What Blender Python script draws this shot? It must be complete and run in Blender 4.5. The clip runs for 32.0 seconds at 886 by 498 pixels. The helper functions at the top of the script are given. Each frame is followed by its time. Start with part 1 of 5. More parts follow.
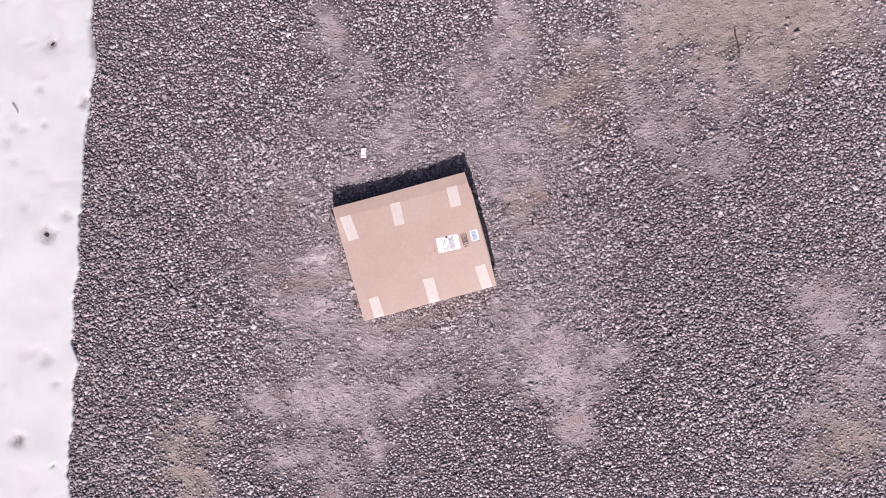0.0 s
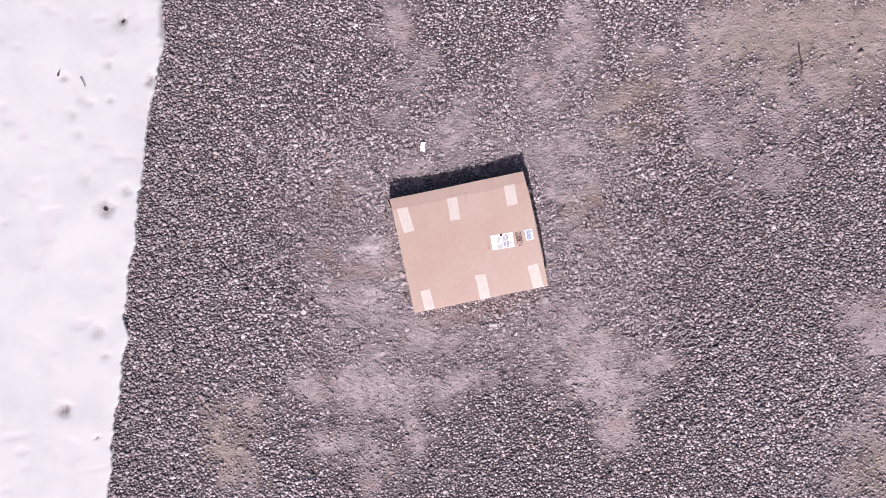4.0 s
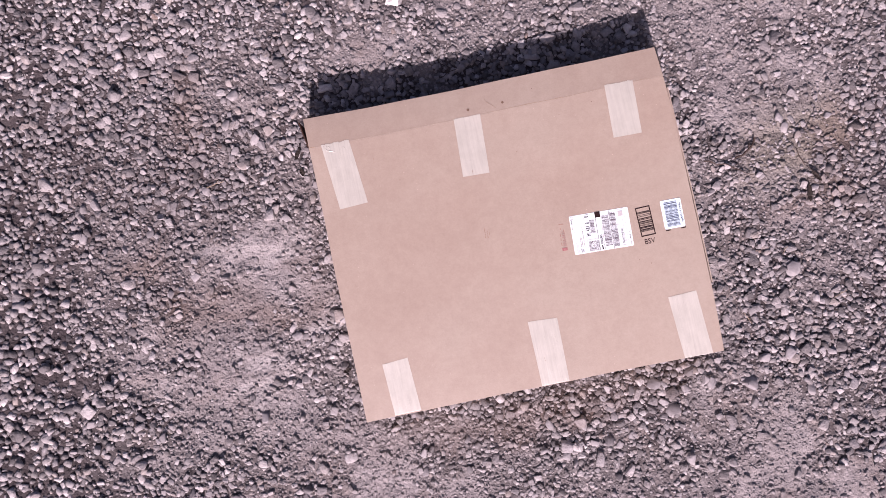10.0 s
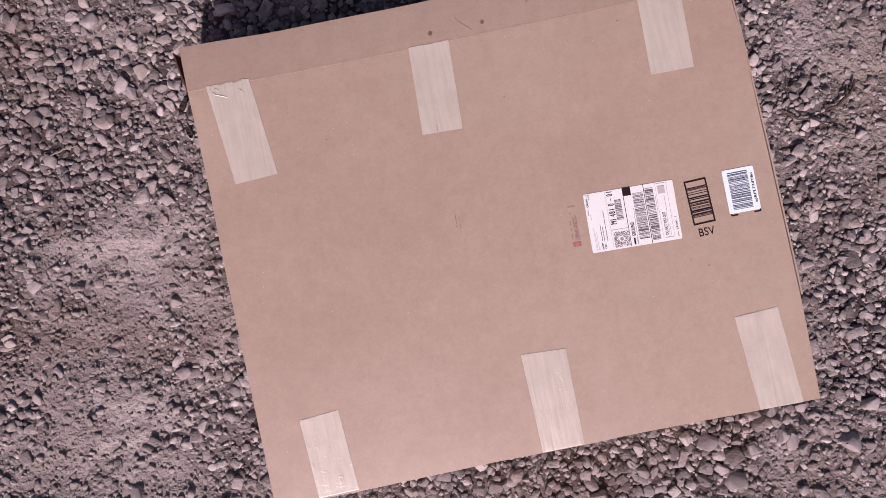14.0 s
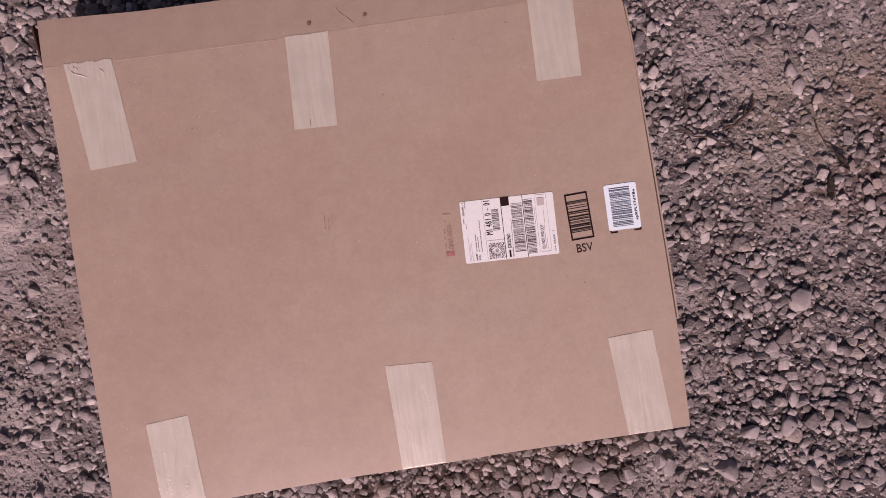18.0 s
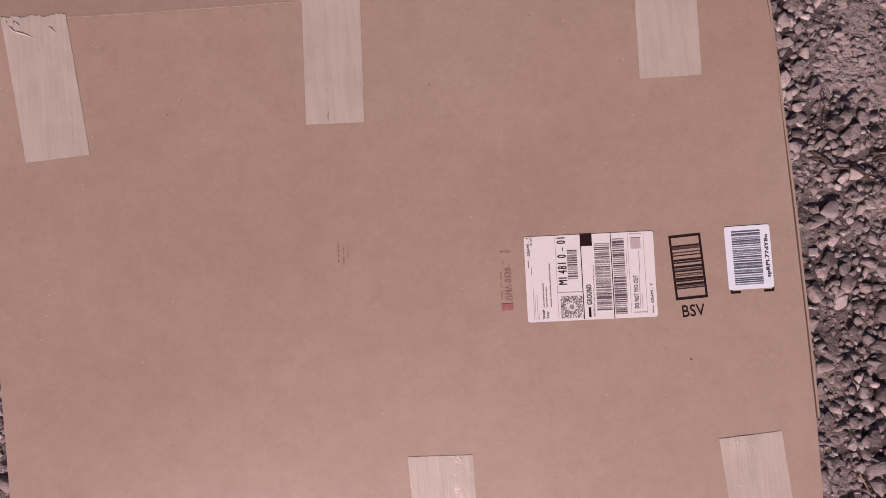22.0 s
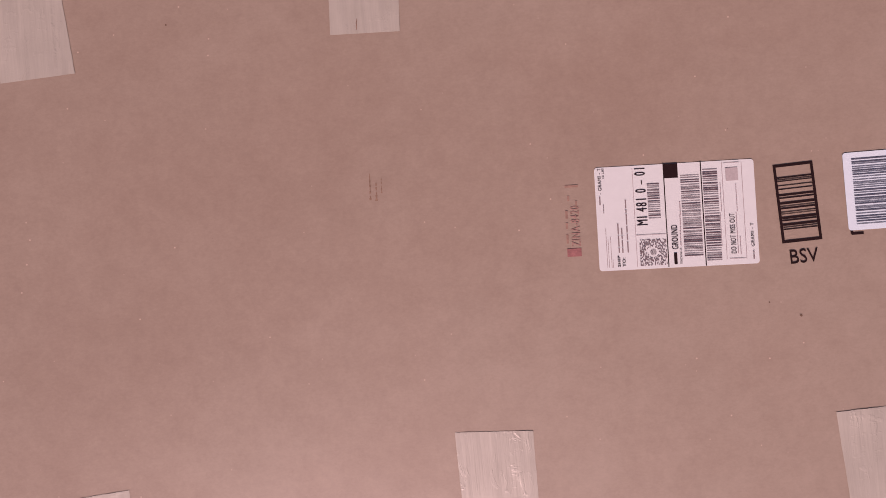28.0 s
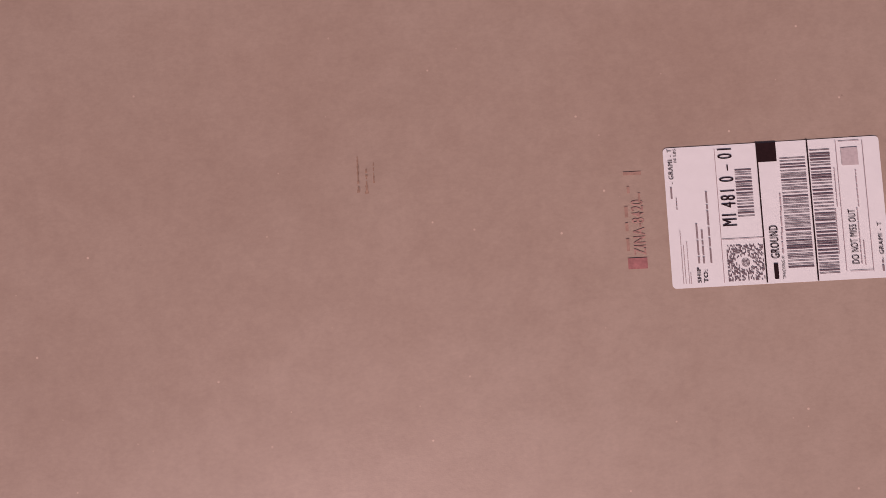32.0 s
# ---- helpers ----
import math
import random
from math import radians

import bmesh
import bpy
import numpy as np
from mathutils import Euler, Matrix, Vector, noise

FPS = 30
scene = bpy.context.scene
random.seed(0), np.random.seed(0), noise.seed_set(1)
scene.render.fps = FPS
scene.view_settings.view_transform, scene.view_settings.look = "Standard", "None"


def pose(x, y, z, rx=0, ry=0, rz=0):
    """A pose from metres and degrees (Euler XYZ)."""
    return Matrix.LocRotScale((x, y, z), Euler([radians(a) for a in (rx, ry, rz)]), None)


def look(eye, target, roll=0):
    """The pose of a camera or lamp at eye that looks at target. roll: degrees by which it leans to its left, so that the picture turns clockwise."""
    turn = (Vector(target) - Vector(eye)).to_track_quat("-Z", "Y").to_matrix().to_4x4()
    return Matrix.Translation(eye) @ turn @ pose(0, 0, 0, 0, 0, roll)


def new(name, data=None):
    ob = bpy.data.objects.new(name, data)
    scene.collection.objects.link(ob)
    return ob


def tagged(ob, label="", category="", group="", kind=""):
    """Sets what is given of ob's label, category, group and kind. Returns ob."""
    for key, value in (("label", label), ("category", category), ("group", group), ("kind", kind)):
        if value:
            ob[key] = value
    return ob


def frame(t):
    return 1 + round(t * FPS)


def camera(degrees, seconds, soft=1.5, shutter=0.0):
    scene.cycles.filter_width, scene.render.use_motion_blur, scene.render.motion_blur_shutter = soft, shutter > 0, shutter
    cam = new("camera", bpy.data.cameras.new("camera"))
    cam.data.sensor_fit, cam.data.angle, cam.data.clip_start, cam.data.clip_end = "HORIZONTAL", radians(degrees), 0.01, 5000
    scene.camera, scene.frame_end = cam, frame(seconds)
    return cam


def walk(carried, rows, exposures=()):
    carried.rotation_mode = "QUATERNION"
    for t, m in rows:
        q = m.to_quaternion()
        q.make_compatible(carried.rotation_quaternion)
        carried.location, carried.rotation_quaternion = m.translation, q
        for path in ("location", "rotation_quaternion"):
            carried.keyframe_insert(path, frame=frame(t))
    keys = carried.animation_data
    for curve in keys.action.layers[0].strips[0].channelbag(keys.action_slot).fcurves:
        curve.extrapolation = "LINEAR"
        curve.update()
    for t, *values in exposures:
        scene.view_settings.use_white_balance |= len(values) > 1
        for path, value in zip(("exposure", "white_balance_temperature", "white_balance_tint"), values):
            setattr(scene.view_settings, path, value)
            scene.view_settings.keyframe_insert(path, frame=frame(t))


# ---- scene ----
# Camera: a slow descent over a carton lying on a gravel yard. World axes follow the carton's edges.
cam = camera(72.0, 32.0, soft=0.8)
PATH = [
    (0, 0.2011, -0.0753, 4.3220, 0.024, 0.233, -15.293),
    (0.5, 0.1989, -0.0664, 4.3273, -0.061, 0.137, -11.732),
    (1, 0.1904, -0.0768, 4.3413, 0.113, 0.175, -11.766),
    (1.5, 0.1147, -0.0600, 4.3516, -0.010, 0.297, -11.756),
    (2, -0.0278, -0.0395, 4.3636, -0.056, 0.434, -11.825),
    (2.5, -0.1355, -0.0274, 4.3711, -0.084, 0.548, -11.790),
    (3, -0.1524, -0.0178, 4.3797, -0.183, 0.662, -11.863),
    (3.5, -0.1489, -0.0272, 4.3873, -0.043, 0.565, -11.864),
    (5.5, -0.1376, -0.0558, 3.9463, 1.331, 1.048, -11.644),
    (6, -0.1551, -0.0621, 3.7021, 1.613, 1.169, -11.635),
    (6.5, -0.1728, -0.0599, 3.3980, 1.878, 1.172, -11.643),
    (7, -0.1934, -0.0757, 3.1581, 2.271, 1.219, -11.820),
    (7.5, -0.2024, -0.0946, 2.9205, 2.542, 1.216, -11.717),
    (8, -0.2017, -0.0931, 2.6507, 2.568, 1.139, -11.760),
    (8.5, -0.2122, -0.0778, 2.3260, 2.309, 1.035, -11.690),
    (9, -0.2125, -0.0643, 2.1116, 1.894, 1.000, -11.700),
    (9.5, -0.1855, -0.0546, 1.9222, 1.637, 0.978, -11.798),
    (10, -0.1718, -0.0513, 1.7158, 1.560, 0.808, -11.701),
    (10.5, -0.1714, -0.0580, 1.5727, 1.556, 0.728, -11.730),
    (11, -0.1929, -0.0606, 1.4759, 1.814, 0.855, -11.805),
    (11.5, -0.2038, -0.0571, 1.3198, 1.761, 0.908, -11.902),
    (12, -0.2056, -0.0418, 1.1975, 1.582, 1.020, -11.922),
    (12.5, -0.2115, -0.0292, 1.1768, 1.368, 1.097, -11.981),
    (13, -0.1871, -0.0363, 1.1854, 1.274, 1.028, -11.908),
    (13.5, -0.1257, -0.0548, 1.1842, 1.342, 0.772, -11.858),
    (15.5, -0.0410, -0.0582, 1.0939, 1.314, -0.013, -11.632),
    (16, 0.0921, -0.0988, 1.0995, 1.421, -0.734, -11.593),
    (16.5, 0.1327, -0.1012, 1.0931, 1.164, -1.258, -11.796),
    (17, 0.1253, -0.0861, 1.1017, 0.961, -1.262, -10.010),
    (17.5, 0.1097, -0.0793, 1.1084, 0.960, -1.176, -9.392),
    (18, 0.0933, -0.0723, 1.1196, 0.907, -1.210, -8.778),
    (18.5, 0.0855, -0.0710, 1.1309, 0.936, -1.075, -8.822),
    (19, 0.0697, -0.0733, 1.0207, 1.357, -0.791, -8.843),
    (19.5, 0.0556, -0.0594, 0.9363, 1.665, -0.484, -8.833),
    (20, 0.0455, -0.0489, 0.8523, 2.007, -0.249, -8.791),
    (20.5, 0.0444, -0.0330, 0.8331, 2.118, -0.368, -8.755),
    (21, 0.0461, -0.0232, 0.8295, 2.008, -0.368, -8.758),
    (21.5, 0.0455, -0.0217, 0.8384, 2.019, -0.401, -5.321),
    (22, 0.0497, -0.0196, 0.8468, 2.108, -0.392, -5.087),
    (22.5, 0.0260, -0.0081, 0.8546, 2.283, -0.374, -5.159),
    (23, 0.0047, 0.0159, 0.8535, 2.440, -0.180, -5.001),
    (23.5, -0.0098, 0.0287, 0.8223, 2.366, -0.072, -5.030),
    (24, -0.0079, 0.0358, 0.8264, 2.310, -0.156, -5.106),
    (24.5, -0.0011, 0.0242, 0.8301, 2.198, -0.182, -5.133),
    (25, 0.0004, 0.0078, 0.8323, 2.088, -0.167, -5.187),
    (25.5, -0.0048, -0.0240, 0.8375, 2.036, -0.262, -5.219),
    (27.5, 0.0120, -0.0789, 0.7243, 1.270, 1.349, -5.344),
    (28, 0.0108, -0.0675, 0.7207, 1.192, 1.267, -5.302),
    (28.5, 0.0020, -0.0668, 0.7242, 1.165, 1.314, -5.416),
    (29, 0.0006, -0.0895, 0.7324, 1.259, 1.474, -5.415),
    (29.5, -0.0045, -0.1181, 0.7235, 1.296, 1.284, -5.411),
    (30, -0.0091, -0.1098, 0.6917, 1.393, 1.199, -5.403),
    (30.5, -0.0059, -0.0909, 0.6727, 1.602, 1.172, -5.605),
    (31, -0.0064, -0.0806, 0.6603, 1.968, 1.088, -5.507),
    (31.5, -0.0135, -0.0783, 0.6502, 2.483, 0.901, -5.515),
    (32, -0.0106, -0.0706, 0.5568, 3.234, 0.424, -5.464),
]
# seconds, stops, kelvin, tint: the picture darkens and turns pinker as the carton fills it
EXPOSURES = [(0, 0.94, 6230, 34.5), (3, 0.99, 6230, 34), (6, 0.97, 6200, 36.5), (9, 0.90, 6240, 38), (11, 0.60, 6400, 39), (12, 0.46, 6480, 40), (13, 0.41, 6580, 40.5), (16, -0.02, 7050, 46), (18, -0.06, 7160, 48), (20, -0.06, 7250, 50),
             (21, -0.11, 7300, 50.2), (25, -0.21, 7420, 53.5), (28, -0.23, 7430, 54.5), (32, -0.32, 7450, 54.5)]
walk(cam, [(t, pose(x, y, z, rx, ry, rz)) for t, x, y, z, rx, ry, rz in PATH], EXPOSURES)

# ---- world and sun ----
SUN_ELEVATION = radians(37.5)
SUN_FROM = Vector((-0.256, -0.967, 0)).normalized()
world = bpy.data.worlds.new("sky")
scene.world = world
world.use_nodes = True
wn = world.node_tree
sky = wn.nodes.new("ShaderNodeTexSky")
sky.sky_type = "NISHITA"
sky.sun_disc = False
sky.air_density, sky.dust_density, sky.ozone_density = 0.7, 4.0, 0.5
sky.sun_elevation = SUN_ELEVATION
sky.sun_rotation = math.atan2(SUN_FROM.x, SUN_FROM.y)
wn.nodes["Background"].inputs["Strength"].default_value = 0.047
wn.links.new(sky.outputs["Color"], wn.nodes["Background"].inputs["Color"])
sun = new("sun", bpy.data.lights.new("sun", "SUN"))
sun.data.energy = 3.8
sun.data.angle = radians(0.6)
sun.data.color = (1.0, 0.93, 0.84)
sun.matrix_world = look(SUN_FROM * 20 * math.cos(SUN_ELEVATION) + Vector((0, 0, 20 * math.sin(SUN_ELEVATION))), (0, 0, 0))


# ---- materials ----
class Nodes:
    """A material and short ways to add nodes to it."""

    def __init__(self, name, roughness=0.8, specular=0.3):
        self.mat = bpy.data.materials.new(name)
        self.mat.use_nodes = True
        self.tree = self.mat.node_tree
        self.bsdf = self.tree.nodes["Principled BSDF"]
        self.bsdf.inputs["Roughness"].default_value = roughness
        self.bsdf.inputs["Specular IOR Level"].default_value = specular
        self.coord = self.tree.nodes.new("ShaderNodeTexCoord")
        self.place = self.coord.outputs["Object"]

    def add(self, kind, **sockets):
        node = self.tree.nodes.new("ShaderNode" + kind)
        for key, value in sockets.items():
            self.put(node.inputs[key.replace("_", " ")], value)
        return node

    def put(self, socket, value):
        if isinstance(value, bpy.types.NodeSocket):
            self.tree.links.new(value, socket)
        else:
            socket.default_value = value

    def noise(self, scale, detail=4, roughness=0.55, stretch=None, distortion=0.0):
        vector = self.place
        if stretch:
            m = self.add("Mapping", Vector=vector)
            m.inputs["Scale"].default_value = stretch
            vector = m.outputs["Vector"]
        return self.add("TexNoise", Vector=vector, Scale=scale, Detail=detail, Roughness=roughness, Distortion=distortion).outputs["Fac"]

    def ramp(self, fac, stops, interpolation="LINEAR"):
        node = self.add("ValToRGB", Fac=fac)
        node.color_ramp.interpolation = interpolation
        els = node.color_ramp.elements
        while len(els) < len(stops):
            els.new(0.5)
        for el, (at, colour) in zip(els, stops):
            el.position = at
            el.color = (*colour, 1) if len(colour) == 3 else colour
        return node.outputs["Color"]

    def mix(self, fac, a, b, blend="MIX"):
        node = self.tree.nodes.new("ShaderNodeMix")
        node.data_type = "RGBA"
        node.blend_type = blend
        for socket, value in ((node.inputs[0], fac), (node.inputs[6], a), (node.inputs[7], b)):
            if isinstance(value, tuple) and len(value) == 3:
                value = (*value, 1)
            self.put(socket, value)
        return node.outputs[2]

    def math(self, op, a, b=0.0):
        node = self.tree.nodes.new("ShaderNodeMath")
        node.operation = op
        self.put(node.inputs[0], a)
        self.put(node.inputs[1], b)
        return node.outputs[0]

    def relief(self, height, strength, distance, under=None):
        node = self.add("Bump", Height=height, Strength=strength, Distance=distance)
        if under:
            self.put(node.inputs["Normal"], under)
        return node.outputs["Normal"]

    def done(self, colour, normal=None, rough=None):
        self.put(self.bsdf.inputs["Base Color"], (*colour, 1) if isinstance(colour, tuple) else colour)
        if normal:
            self.put(self.bsdf.inputs["Normal"], normal)
        if rough is not None:
            self.put(self.bsdf.inputs["Roughness"], rough)
        return self.mat


def dirt_material():
    n = Nodes("packed_dirt", 0.95, 0.15)
    clay = n.add("Attribute")
    clay.attribute_name = "clay"
    packed = n.add("Attribute")
    packed.attribute_name = "packed"
    fine = n.noise(120, 6, 0.65)
    mid = n.noise(11, 6, 0.62)
    grey = n.ramp(mid, [(0.3, (0.232, 0.214, 0.212)), (0.5, (0.292, 0.271, 0.268)), (0.72, (0.350, 0.326, 0.322))])
    brown = n.ramp(mid, [(0.3, (0.202, 0.182, 0.158)), (0.7, (0.280, 0.255, 0.224))])
    base = n.mix(clay.outputs["Fac"], grey, brown)
    # Dark earth under thick gravel, with the shade between stones put into the colour.
    gap_shade = n.ramp(mid, [(0.3, (0.044, 0.037, 0.039)), (0.7, (0.095, 0.082, 0.084))])
    base = n.mix(packed.outputs["Fac"], gap_shade, base)
    speck = n.ramp(fine, [(0.3, (0.74, 0.73, 0.72)), (0.5, (1, 1, 1)), (0.72, (1.14, 1.14, 1.14))])
    colour = n.mix(1.0, base, speck, "MULTIPLY")
    loose = n.add("Attribute")
    loose.attribute_name = "loose"
    # Pebbles painted on past the laid stones; their dark rims stand in for shade.
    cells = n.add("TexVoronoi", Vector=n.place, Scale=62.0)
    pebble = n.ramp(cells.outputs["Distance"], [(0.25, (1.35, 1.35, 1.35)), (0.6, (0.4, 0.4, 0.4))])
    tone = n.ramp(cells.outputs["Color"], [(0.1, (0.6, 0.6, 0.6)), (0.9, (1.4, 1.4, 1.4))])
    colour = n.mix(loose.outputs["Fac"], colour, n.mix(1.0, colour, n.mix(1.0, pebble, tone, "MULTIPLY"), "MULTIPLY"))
    rust = n.ramp(n.noise(4.3, 4, 0.6), [(0.52, (0, 0, 0)), (0.72, (0.5, 0.5, 0.5))])
    plainer = n.math("MULTIPLY", n.math("SUBTRACT", 1.0, clay.outputs["Fac"]), n.math("ADD", 0.12, n.math("MULTIPLY", packed.outputs["Fac"], 0.88)))
    colour = n.mix(n.math("MULTIPLY", rust, plainer), colour, (0.190, 0.140, 0.115))
    darkened, scraped, rusty = n.add("Attribute"), n.add("Attribute"), n.add("Attribute")
    darkened.attribute_name, scraped.attribute_name, rusty.attribute_name = "darkened", "scraped", "rusty"
    colour = n.mix(n.math("MULTIPLY", rusty.outputs["Fac"], 0.42), colour, (0.155, 0.108, 0.084))
    colour = n.mix(n.math("MULTIPLY", darkened.outputs["Fac"], 0.4), colour, (0.098, 0.080, 0.078))
    streak = n.ramp(n.noise(30, 5, 0.65, stretch=(0.22, 1, 1)), [(0.36, (0, 0, 0)), (0.55, (0.95, 0.95, 0.95))])
    colour = n.mix(n.math("MULTIPLY", scraped.outputs["Fac"], streak), colour, (0.43, 0.405, 0.395))
    crumbs = n.add("TexVoronoi", Vector=n.place, Scale=95.0, Randomness=1.0).outputs["Distance"]
    combed = n.noise(34, 4, 0.6, stretch=(0.3, 1, 1))
    normal = n.relief(n.noise(17, 4, 0.6), 0.5, 0.022)
    normal = n.relief(n.noise(52, 5, 0.68), 0.9, 0.011, normal)
    normal = n.relief(combed, 0.15, 0.005, normal)
    normal = n.relief(n.math("SUBTRACT", 1.0, crumbs), 0.6, 0.004, normal)
    return n.done(colour, normal)


def stone_material(name, pieces, low=0.15, span=0.6):
    n = Nodes(name, 0.75, 0.35)
    if pieces:
        pick = n.math("ADD", n.math("MULTIPLY", n.add("ObjectInfo").outputs["Random"], span), low)
    else:
        pick = n.add("NewGeometry").outputs["Random Per Island"]
    tone = n.ramp(pick, [(0.0, (0.085, 0.080, 0.083)), (0.2, (0.172, 0.163, 0.167)), (0.5, (0.272, 0.259, 0.264)), (0.74, (0.372, 0.355, 0.360)),
                         (0.80, (0.310, 0.275, 0.256)), (0.86, (0.450, 0.431, 0.432)), (0.91, (0.470, 0.453, 0.452)), (0.985, (0.560, 0.543, 0.536)), (1.0, (0.230, 0.175, 0.150))])
    grain = n.noise(220, 5, 0.65)
    veins = n.noise(55, 4, 0.6, distortion=0.6)
    chips = n.noise(110, 4, 0.6)
    dust = n.ramp(n.noise(24, 4, 0.65), [(0.48, (0, 0, 0)), (0.68, (0.4, 0.4, 0.4))])
    if not pieces:
        darkened = n.add("Attribute")
        darkened.attribute_name = "darkened"
        tone = n.mix(n.math("MULTIPLY", darkened.outputs["Fac"], 0.4), tone, (0.105, 0.094, 0.096))
        trodden = n.add("Attribute")
        trodden.attribute_name = "packed"
        tone = n.mix(n.math("MULTIPLY", trodden.outputs["Fac"], 0.55), tone, (0.295, 0.274, 0.270))
        tone = n.mix(dust, tone, (0.275, 0.256, 0.252))
        rusty = n.add("Attribute")
        rusty.attribute_name = "rusty"
        tone = n.mix(n.math("MULTIPLY", rusty.outputs["Fac"], 0.35), tone, (0.21, 0.155, 0.128))
    colour = n.mix(1.0, tone, n.ramp(grain, [(0.25, (0.82, 0.82, 0.82)), (0.55, (1, 1, 1)), (0.8, (1.1, 1.1, 1.1))]), "MULTIPLY")
    colour = n.mix(1.0, colour, n.ramp(veins, [(0.3, (0.84, 0.82, 0.81)), (0.6, (1.05, 1.05, 1.05))] if pieces else [(0.3, (0.76, 0.74, 0.73)), (0.6, (1.08, 1.08, 1.08))]), "MULTIPLY")
    normal = n.relief(chips, 0.3 if pieces else 0.6, 0.005)
    return n.done(colour, n.relief(grain, 0.15 if pieces else 0.35, 0.003, normal))


def snow_material():
    n = Nodes("old_snow", 0.65, 0.25)
    litter_shade, hollow, thaw = n.add("Attribute"), n.add("Attribute"), n.add("Attribute")
    litter_shade.attribute_name, hollow.attribute_name, thaw.attribute_name = "soil_shade", "pits", "thaw"
    grey = n.ramp(n.noise(4.0, 5, 0.6), [(0.42, (0, 0, 0)), (0.72, (0.8, 0.8, 0.8))])
    colour = n.mix(grey, (0.452, 0.500, 0.482), (0.392, 0.434, 0.422))
    colour = n.mix(n.math("MULTIPLY", thaw.outputs["Fac"], 0.9), colour, (0.21, 0.212, 0.21))
    # Pits are greyed in the colour too, for their soft shading.
    colour = n.mix(n.math("MULTIPLY", hollow.outputs["Fac"], 0.35), colour, (0.42, 0.42, 0.43))
    patchy = n.math("MULTIPLY", litter_shade.outputs["Fac"], n.ramp(n.noise(60, 4, 0.7), [(0.3, (0.35, 0.35, 0.35)), (0.65, (1, 1, 1))]))
    colour = n.mix(n.ramp(patchy, [(0.05, (0, 0, 0)), (0.75, (1, 1, 1))]), colour, (0.13, 0.115, 0.105))
    normal = n.relief(n.noise(120, 3, 0.6), 0.10, 0.003)
    return n.done(colour, normal)


def card_material(name, shade):
    n = Nodes(name, 0.45, 0.7)
    n.bsdf.inputs["IOR"].default_value = 1.55
    n.bsdf.inputs["Coat Weight"].default_value = 0.8
    n.bsdf.inputs["Coat Roughness"].default_value = 0.42
    r, g, b = shade
    big = n.noise(3.4, 4, 0.55)
    fibre = n.noise(260, 4, 0.7, stretch=(1, 1.6, 1))
    mottle = n.noise(34, 5, 0.62)
    base = n.ramp(big, [(0.3, (r * 0.95, g * 0.92, b * 0.91)), (0.5, (r, g, b)), (0.7, (r * 1.03, g * 1.06, b * 1.07))])
    colour = n.mix(1.0, base, n.ramp(mottle, [(0.3, (0.95, 0.94, 0.93)), (0.7, (1.04, 1.05, 1.055))]), "MULTIPLY")
    colour = n.mix(1.0, colour, n.ramp(fibre, [(0.25, (0.93, 0.925, 0.92)), (0.75, (1.07, 1.075, 1.08))]), "MULTIPLY")
    flecks = n.noise(105, 3, 0.7)
    colour = n.mix(1.0, colour, n.ramp(flecks, [(0.3, (0.955, 0.95, 0.945)), (0.5, (1, 1, 1)), (0.72, (1.04, 1.045, 1.05))]), "MULTIPLY")
    cells = n.add("TexVoronoi", Vector=n.place, Scale=75.0)
    pale = n.ramp(cells.outputs["Distance"], [(0.0, (0.8, 0.8, 0.8)), (0.05, (0.8, 0.8, 0.8)), (0.08, (0, 0, 0))])
    keep = n.ramp(n.noise(45, 2, 0.5), [(0.55, (0, 0, 0)), (0.6, (1, 1, 1))])
    colour = n.mix(n.mix(1.0, pale, keep, "MULTIPLY"), colour, (0.68, 0.58, 0.48))
    cells2 = n.add("TexVoronoi", Vector=n.place, Scale=42.0)
    dark = n.ramp(cells2.outputs["Distance"], [(0.0, (0.7, 0.7, 0.7)), (0.026, (0.7, 0.7, 0.7)), (0.04, (0, 0, 0))])
    keep2 = n.ramp(n.noise(23, 2, 0.5), [(0.6, (0, 0, 0)), (0.64, (1, 1, 1))])
    colour = n.mix(n.mix(1.0, dark, keep2, "MULTIPLY"), colour, (0.12, 0.08, 0.06))
    normal = n.relief(fibre, 0.10, 0.001)
    normal = n.relief(big, 0.2, 0.008, normal)
    return n.done(colour, normal, n.ramp(mottle, [(0.2, (0.42, 0.42, 0.42)), (0.8, (0.48, 0.48, 0.48))]))


